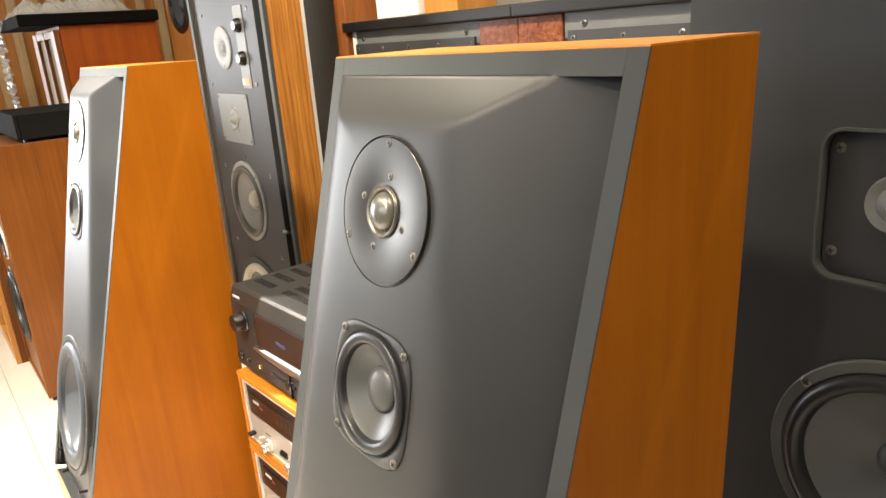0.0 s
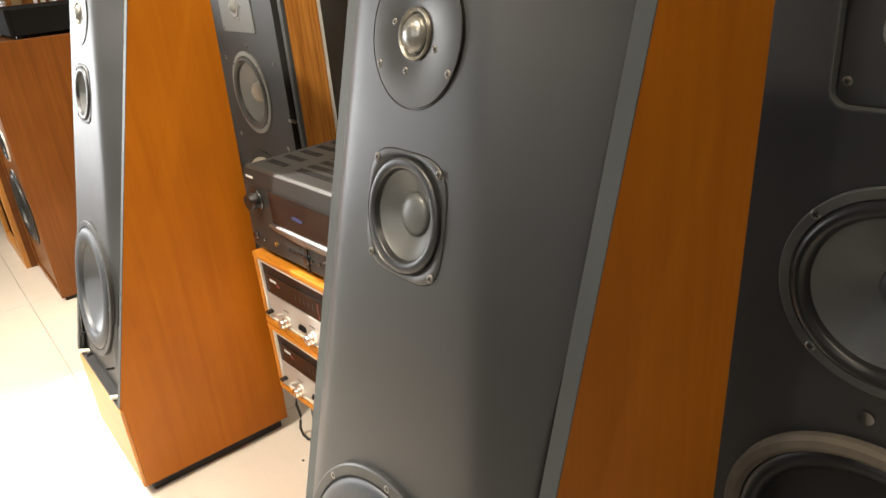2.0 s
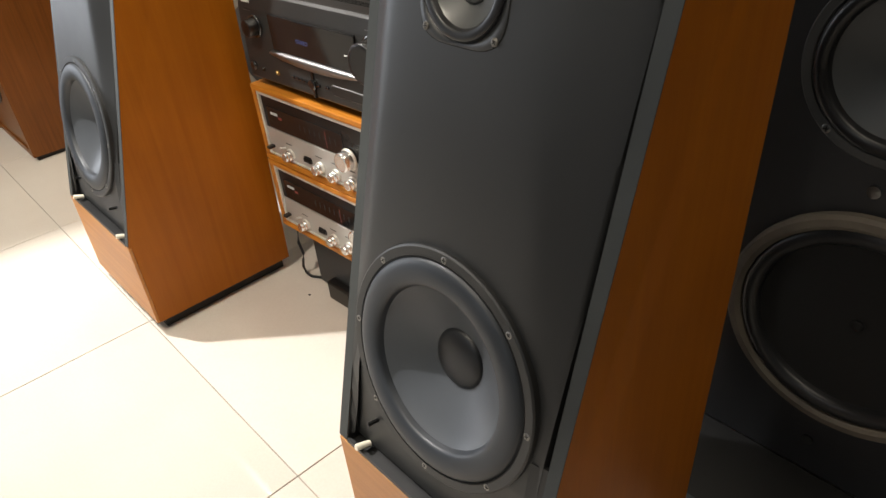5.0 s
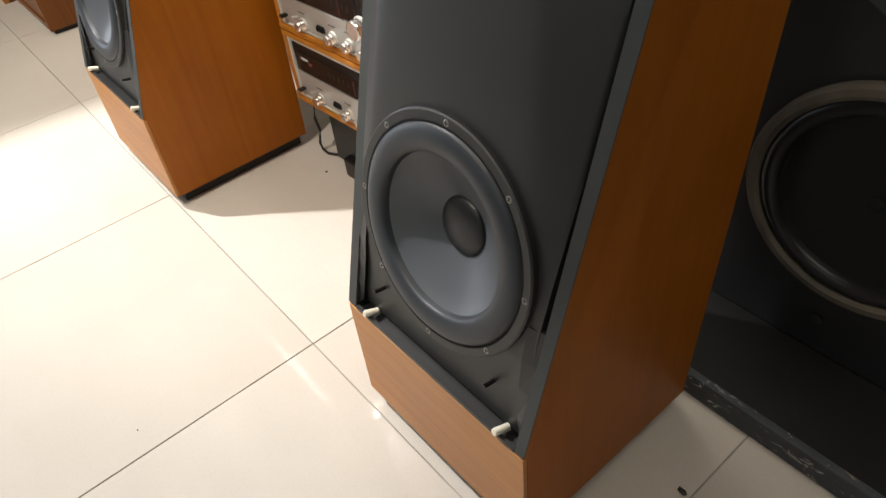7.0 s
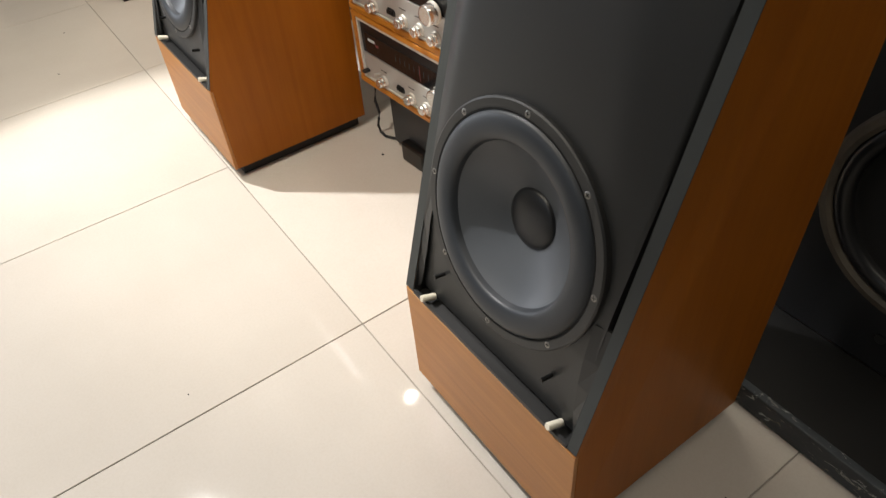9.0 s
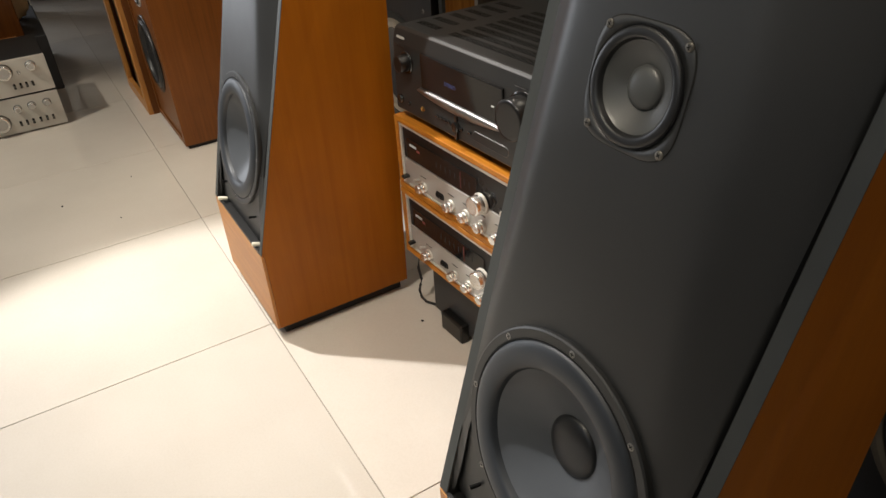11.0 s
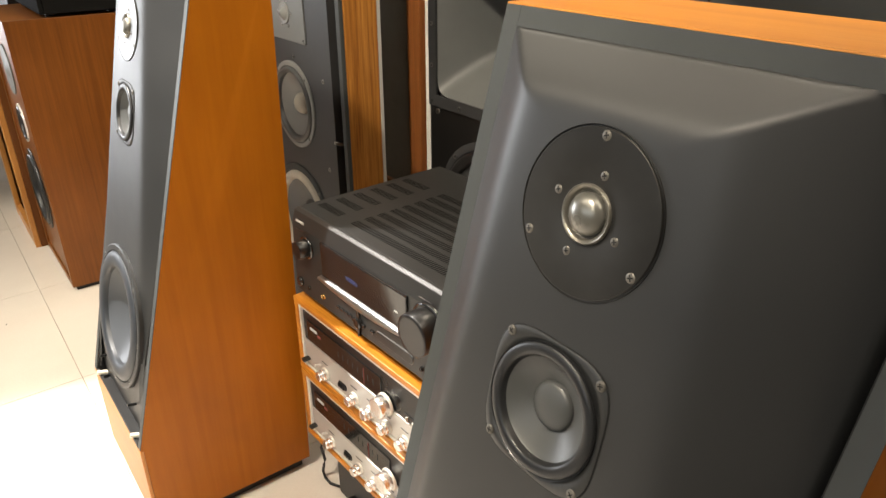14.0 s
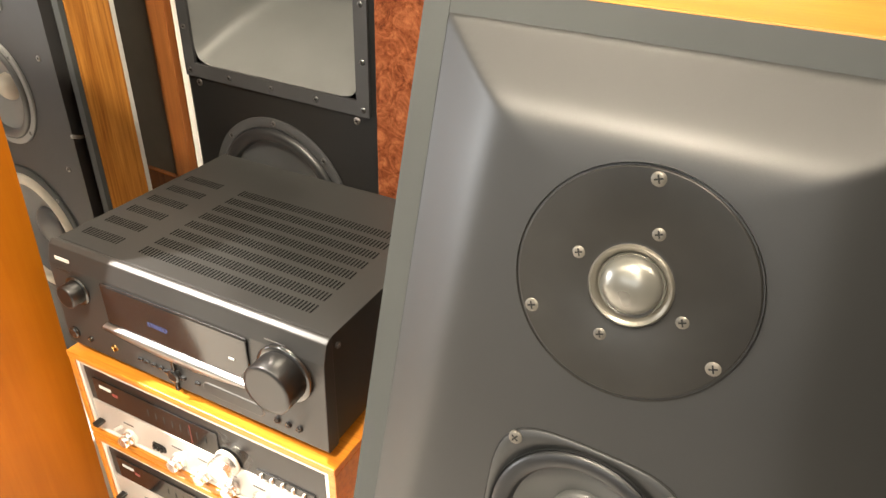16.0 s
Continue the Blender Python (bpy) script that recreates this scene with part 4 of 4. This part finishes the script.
# the big black monitor at the end of the row
def black_monitor():
    t = thing("monitor_loudspeaker", pose(0.600, 0.535, 0), "big blue-black monitor loudspeaker with scuffed base lip", "loudspeaker")
    w, h, d = 0.50, 1.60, 0.42
    for x0, x1 in ((-w / 2, -w / 2 + 0.018), (w / 2 - 0.018, w / 2)):
        part("side_panel", box(x0, x1, 0.021, d, 0.0, h, 0.002), black_paint, t)
    part("top_panel", box(-w / 2 + 0.0185, w / 2 - 0.0185, 0.021, d, h - 0.018, h), black_paint, t)
    part("back_panel", box(-w / 2 + 0.0185, w / 2 - 0.0185, d - 0.02, d, 0, h - 0.0185), black_paint, t)
    part("baffle", board(-w / 2, w / 2, 0.04, h, 0, 0.0206, [(-0.007, 0.318, 0.156), (-0.027, 0.656, 0.104)], [(-0.014, 0.9015, 0.196, 0.133, 0.016)]), baffle_blue, t, "matt blue-black baffle")
    part("base_board", box(-w / 2, w / 2, -0.158, 0.0, 0.0, 0.040, 0.002), black_paint, t, "black base board")
    part("base_lip", box(-w / 2, w / 2, -0.172, -0.1584, 0.0, 0.044, 0.002), lip_scuffed, t, "scuffed blue-grey lip")
    cone_driver("woofer", t, face_at(-0.007, 0.318, 0), 0.164, baffle_dark, rubber, flat_black, flat_black, cap=0.05, depth=0.05, screws=0, ring=0.90, label="very large black woofer")
    part("woofer_ring", lathe([(0.1655, -0.001), (0.1655, 0.010), (0.161, 0.015), (0.152, 0.016), (0.146, 0.012), (0.143, -0.001)], face_at(-0.007, 0.318, 0), 72), worn_rim, t, "worn brownish ring", 40)
    cone_driver("midrange_driver", t, face_at(-0.027, 0.656, 0), 0.113, cone_mid, rubber, cone_grey, cone_grey, cap=0.2, screws=4, screw_r=0.006, depth=0.22, turn=50, label="midrange driver with dark grey cone")
    plate = part("tweeter_plate", rounded_plate(0.1955, 0.1325, 0.0155, -0.006, 0.0, face_at(-0.014, 0.9015, 0.0085)), baffle_blue, t, "blue-black plate set into the baffle")
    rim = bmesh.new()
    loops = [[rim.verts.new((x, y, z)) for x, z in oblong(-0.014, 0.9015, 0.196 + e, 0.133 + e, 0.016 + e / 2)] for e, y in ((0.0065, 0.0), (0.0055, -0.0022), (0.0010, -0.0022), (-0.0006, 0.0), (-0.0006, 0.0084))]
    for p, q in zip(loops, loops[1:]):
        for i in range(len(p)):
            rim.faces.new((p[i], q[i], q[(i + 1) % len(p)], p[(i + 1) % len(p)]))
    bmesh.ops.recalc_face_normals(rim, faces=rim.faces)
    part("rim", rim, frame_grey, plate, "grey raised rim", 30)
    for x in (-0.1025, 0.074):
        for z in (0.857, 0.952):
            screw("screw", face_at(x, z, 0.0085), 0.0050, dull_steel, plate)
    part("dome", lathe([(0.026, -0.007), (0.024, -0.001), (0.016, -0.004), (0.010, 0.004), (0, 0.008)], face_at(-0.052, 0.907, 0), 32), horn_grey, plate, "", 50)
    wire = tube([(-0.052, -0.014, 0.909), (-0.040, -0.022, 0.905), (-0.028, -0.016, 0.898)], 0.002)
    part("terminal", wire, steel, plate, "", 60)
    for x, z in ((-0.03, 0.512), (0.10, 0.51), (-0.02, 0.10)):
        part("plug", lathe([(0.008, 0.0), (0.008, 0.003), (0, 0.004)], face_at(x, z, 0), 16), dark_steel, t, "", 40)


black_monitor()


# ---- along the aisle to the left ----
def walnut_loudspeaker():
    t = thing("walnut_loudspeaker", pose(-1.915, 0.088, 0), "walnut floor loudspeaker with round drivers, black plinth", "loudspeaker")
    w, h, d = 0.41, 0.845, 0.40
    cabinet(t, w, d, h, walnut, 0.015)
    part("baffle", board(-w / 2 + 0.0205, w / 2 - 0.0205, 0.0355, h - 0.0205, 0.006, 0.024, [(-0.02, 0.29, 0.122), (0.01, 0.52, 0.054)]), walnut, t)
    part("plinth", box(-w / 2 + 0.01, w / 2 - 0.01, 0.012, d - 0.01, 0.0, 0.0147), black_paint, t)
    cone_driver("woofer", t, face_at(-0.02, 0.29, 0.006), 0.135, black_plastic, rubber, rubber, black_plastic, label="black woofer")
    cone_driver("midrange_driver", t, face_at(0.01, 0.52, 0.006), 0.06, alu, rubber, cone_grey, cone_grey, label="midrange driver with bright ring")
    part("tweeter", lathe([(0.075, -0.001), (0.075, 0.004), (0.03, 0.002), (0.012, 0.008), (0, 0.010)], face_at(0.01, 0.685, 0.006), 40), horn_grey, t, "round grey tweeter plate", 40)


walnut_loudspeaker()


def framed_loudspeaker():
    t = thing("framed_loudspeaker", pose(-2.36, 0.070, 0), "floor loudspeaker with honey wood frame and dark front", "loudspeaker")
    w, h, d = 0.42, 0.80, 0.40
    cabinet(t, w, d, h, walnut, 0.0)
    part("front", box(-w / 2 + 0.0205, w / 2 - 0.0205, 0.015, 0.024, 0.0205, h - 0.0205), black_paint, t, "black cloth front")
    for x0, x1 in ((-w / 2, -w / 2 + 0.05), (w / 2 - 0.05, w / 2)):
        part("frame_stile", box(x0, x1, -0.018, -0.0004, 0.0, h, 0.002), honey, t, "honey wood frame")
    part("frame_rail", box(-w / 2 + 0.0503, w / 2 - 0.0503, -0.018, -0.0004, h - 0.05, h, 0.002), honey, t)
    part("frame_rail", box(-w / 2 + 0.0503, w / 2 - 0.0503, -0.018, -0.0004, 0.0, 0.05, 0.002), honey, t)


framed_loudspeaker()


def black_component():
    t = thing("black_tuner", pose(-1.915, 0.19, 0.845), "black hi-fi component lying on the walnut loudspeaker", "tuner")
    for x in (-0.15, 0.15):
        for y in (0.03, 0.20):
            part("foot", lathe([(0.016, 0.0102), (0.016, 0), (0, 0)], Matrix.Translation((x, y, 0)), 16), rubber, t)
    part("body", box(-0.2, 0.2, 0.006, 0.25, 0.010, 0.085, 0.002), matt_black, t)
    part("front_panel", box(-0.203, 0.203, -0.006, 0.0056, 0.010, 0.086, 0.002), matt_black, t)


black_component()


def slab_loudspeaker():
    t = thing("slab_top_loudspeaker", pose(-2.53, 0.475, 0), "orange-brown loudspeaker with black slab top, beige cloth", "loudspeaker")
    part("body", box(-0.23, 0.23, 0.0, 0.36, 0, 1.205, 0.003), cherry_red, t, "red-orange veneer body")
    for x0, x1 in ((-0.23, -0.15), (-0.02, 0.02), (0.15, 0.23)):
        part("stile", box(x0, x1, -0.022, -0.0004, 0.0, 1.19, 0.004), mahogany, t, "dark wood stile")
    for x0, x1 in ((-0.1497, -0.0203), (0.0203, 0.1497)):
        part("cloth_panel", box(x0, x1, -0.010, -0.0004, 0.05, 1.16, 0.003), cloth_beige, t, "beige grille cloth")
        part("rail", box(x0, x1, -0.020, -0.0004, 1.1603, 1.19, 0.003), mahogany, t)
    part("slab", box(-0.26, 0.255, -0.135, 0.37, 1.2054, 1.248, 0.006), matt_black, t, "black slab top")


slab_loudspeaker()


def plastic_wrap():
    """A crumpled clear sheet heaped on the slab, one corner hanging down."""
    bm = bmesh.new()
    n = 46
    grid = []
    for i in range(n):
        row = []
        for j in range(n):
            u, v = i / (n - 1), j / (n - 1)
            x, y = -2.79 + 0.46 * u, 0.345 + 0.44 * v
            q = Vector((x * 9, y * 9, 0.0))
            lump = abs(noise.noise(q)) + 0.6 * abs(noise.noise(q * 2.3)) + 0.35 * abs(noise.noise(q * 5.1))
            edge = min(1.0, 6 * min(u, 1 - u, v, 1 - v))
            row.append(bm.verts.new((x, y, 1.2495 + 0.09 * lump * edge)))
        grid.append(row)
    for a, b in zip(grid, grid[1:]):
        for j in range(n - 1):
            bm.faces.new((a[j], b[j], b[j + 1], a[j + 1]))
    hang = []
    for i in range(40):
        row = []
        for j in range(9):
            q = Vector((i * 0.35, j * 0.6, 4.0))
            row.append(bm.verts.new((-2.77 + 0.018 * j + 0.03 * noise.noise(q), 0.325 + 0.03 * noise.noise(q * 1.7), 1.25 - 0.011 * i)))
        hang.append(row)
    for a, b in zip(hang, hang[1:]):
        for j in range(8):
            bm.faces.new((a[j], b[j], b[j + 1], a[j + 1]))
    m, tree, b = nodes_of("clear_plastic_film")
    b.inputs["Base Color"].default_value = (0.75, 0.74, 0.70, 1)
    b.inputs["Roughness"].default_value, b.inputs["Alpha"].default_value = 0.18, 0.45
    tagged(part("plastic_wrap", bm, m), "crumpled clear plastic wrap heaped on the slab", "wrap")


plastic_wrap()


def honey_loudspeaker():
    t = thing("honey_wood_loudspeaker", pose(-1.97, 0.86, 0), "honey wood loudspeaker with one black driver", "loudspeaker")
    part("front_board", board(-0.25, 0.25, 0, 1.55, 0.0, 0.02, [(-0.10, 1.25, 0.098)]), honey, t)
    part("body", box(-0.25, 0.25, 0.07, 0.34, 0, 1.55), honey, t)
    for x0, x1 in ((-0.25, -0.232), (0.232, 0.25)):
        part("side_panel", box(x0, x1, 0.0202, 0.0698, 0, 1.55), honey, t)
    cone_driver("driver", t, face_at(-0.10, 1.25, 0), 0.108, black_plastic, rubber, cone_grey, cone_grey, label="black driver with a dark cone")


honey_loudspeaker()


def silver_amplifier(z, label, rows, levers):
    t = thing("silver_amplifier", pose(-2.284, -0.449, z, 0, 0, 90), label, "amplifier", "silver amplifiers on the floor")
    w, h = 0.217, 0.139
    for x in (-0.17, 0.17):
        for y in (0.04, 0.30):
            part("foot", lathe([(0.018, 0.0102), (0.018, 0), (0, 0)], Matrix.Translation((x, y, 0)), 16), rubber, t)
    part("body", box(-w + 0.004, w - 0.004, 0.006, 0.34, 0.010, h - 0.002, 0.002), black_metal, t, "black case")
    part("front_panel", box(-w, w, -0.004, 0.0056, 0.006, h - 0.0005, 0.0015), silver_panel, t, "brushed silver front")
    for x, z2, r in rows:
        knob("knob_seat", x, z2, -0.004, r * 1.15, 0.002, dark_steel, t)
        knob("knob", x, z2, -0.006, r, 0.018, turned, t, "silver knob", 32)
        knob("knob_cap", x, z2, -0.0236, r * 0.72, 0.002, alu_dull, t)
    for x in levers:
        # The slot is a dark slip on the panel, its shade in the colour.
        part("switch_slot", box(x - 0.004, x + 0.004, -0.0046, -0.003, 0.030, 0.050), void_black, t)
        part("switch", box(x - 0.003, x + 0.003, -0.015, -0.0047, 0.036, 0.043, 0.001), dark_steel, t, "small switch lever")
    bar(-0.19, -0.13, 0.115, 0.120, -0.004, t, black_plastic)
    return t


silver_amplifier(0.0, "silver stereo amplifier with round knobs, on the tiles", [(-0.004, 0.055, 0.030), (0.068, 0.098, 0.013), (0.117, 0.100, 0.013), (0.170, 0.101, 0.013), (-0.10, 0.095, 0.013), (-0.15, 0.095, 0.013)],
                 [0.060, 0.082, 0.104, 0.130, 0.152, 0.174, -0.07, -0.09])
silver_amplifier(0.1395, "silver stereo amplifier stacked on another amplifier", [(0.068, 0.098, 0.027), (0.162, 0.106, 0.016), (0.117, 0.090, 0.005), (0.002, 0.045, 0.012), (-0.02, 0.095, 0.012), (-0.12, 0.09, 0.016)],
                 [0.087, 0.108, 0.128, 0.149, -0.05, -0.07])


def far_box(name, x0, x1, y0, y1, z0, z1, material, label, category):
    return tagged(part(name, box(x0, x1, y0, y1, z0, z1, 0.006), material), label, category)


far_box("dark_cabinet", -3.4, -2.74, -1.2, -0.19, 0, 0.24, baffle_dark, "low dark cabinet standing on the tiles", "cabinet")


def striped_crate():
    t = thing("wooden_crate", pose(-2.765, -0.50, 0.24, 0, 0, 90), "dark brown glossy crate with amber strips on the cabinet", "crate")
    part("body", box(-0.235, 0.232, 0.004, 0.24, 0.0, 0.20, 0.006), walnut, t)
    part("lid", box(-0.24, 0.236, -0.004, 0.244, 0.2004, 0.214, 0.004), walnut, t, "dark brown lid")
    for x in (-0.19, -0.06, 0.07):
        part("strip", box(x, x + 0.028, -0.004, 0.0036, 0.008, 0.196, 0.002), amber, t, "amber wooden strip")
    part("base_strip", box(-0.235, 0.20, -0.006, 0.0036, 0.0, 0.0075, 0.001), honey, t, "honey wood base strip")


striped_crate()


def cloth_bag():
    """A lumpy cream bag, standing on end."""
    bm = bmesh.new()
    bmesh.ops.create_icosphere(bm, subdivisions=4, radius=1.0)
    for v in bm.verts:
        q = v.co.copy()
        k = 1 + 0.22 * noise.noise(q * 1.7) + 0.10 * noise.noise(q * 4.1)
        v.co = Vector((-3.13 + 0.085 * q.x * k, -0.262 + 0.062 * q.y * k, max(0.2402, 0.41 + 0.175 * q.z * k)))
    tagged(part("cloth_bag", bm, cream_cloth, None, "", 60), "lumpy cream cloth bag standing on the dark cabinet", "bag")


cloth_bag()
far_box("grey_carton", -3.0, -2.80, -0.66, -0.335, 0.4546, 0.62, frame_grey, "dull grey carton lying on the brown crate", "carton")


def leaning_panel():
    t = thing("glass_panel", pose(-4.40, -0.19, 0, 0, 0, 90), "dark glossy panel with a pale edge, standing upright", "panel")
    part("sheet", box(-0.26, 0.012, 0.02, 0.05, 0.0, 1.15, 0.003), gloss_black, t)
    part("edge_strip", box(0.0125, 0.02, 0.014, 0.056, 0.0, 1.155, 0.001), silver_panel, t, "pale metal edge")


leaning_panel()


# Invented cabinet, added so that the far end of the aisle stays dark.
def dark_end_block():
    t = thing("far_dark_block", pose(-4.95, -0.06, 0, 0, 0, 90), "tall black block added to darken the end of the aisle", "cabinet")
    part("plinth", box(-0.38, 0.38, 0.03, 0.43, 0.0, 0.0796), black_paint, t)
    part("body", box(-0.40, 0.40, 0.022, 0.45, 0.08, 1.4796, 0.004), black_paint, t)
    part("top_panel", box(-0.405, 0.405, 0.0, 0.455, 1.48, 1.50, 0.004), gloss_black, t)
    for x0, x1 in ((-0.398, -0.002), (0.002, 0.398)):
        part("door", box(x0, x1, 0.002, 0.0216, 0.084, 1.476, 0.003), gloss_black, t, "glossy black front sheet of the added block")


dark_end_block()
far_box("dark_loudspeaker", -3.4, -2.9, 0.25, 0.7, 0, 0.8, black_paint, "dark floor loudspeaker in shade", "loudspeaker")


def slat_screen():
    t = thing("slatted_screen", pose(-3.5, 0.70, 0, 0, 0, 90), "honey wood screen with pale upright slats", "screen")
    part("backing", box(-0.55, 0.75, 0.03, 0.05, 0, 2.2), honey, t)
    for k in range(12):
        part("slat", box(-0.53 + 0.105 * k, -0.485 + 0.105 * k, 0, 0.0296, 0, 2.2, 0.004), pale_wood, t, "pale slat")


slat_screen()

# crumbs of dirt on the tiles
crumbs = bmesh.new()
for x, y, r in ((0.588, 0.225, 0.0075), (-0.405, 0.295, 0.005), (-1.54, -0.342, 0.006), (-1.35, -0.20, 0.004), (-1.62, -0.12, 0.004), (-0.95, -0.62, 0.004), (0.70, 0.10, 0.003), (-0.05, -0.30, 0.0025)):
    made = bmesh.ops.create_icosphere(crumbs, subdivisions=1, radius=r)["verts"]
    for v in made:
        k = 0.75 + 0.5 * noise.noise(v.co * 400 + Vector((x * 30, y * 30, 0)))
        v.co = Vector((x + v.co.x * k * 1.3, y + v.co.y * k * 0.8, 0.0008 + max(-0.001, v.co.z * 0.3)))
tagged(part("floor_crumbs", crumbs, black_paint), "small dark crumbs of dirt lying on the tiles", "dirt", kind="stuff")


# ---- floor tiles ----
one = box(-0.2989, 0.2989, -0.2989, 0.2989, -0.0024, 0.0, 0.0006, seg=1)
tile_mesh = bpy.data.meshes.new("tile")
one.to_mesh(tile_mesh)
one.free()
tile_mesh.materials.append(tile_mat)
for i in range(-10, 4):
    for j in range(-5, 3):
        tile = new("tile", tile_mesh)
        tile.parent = floor
        tile.location = (0.3 + 0.6 * i, 0.3 + 0.6 * j, random.uniform(-0.0003, 0.0))
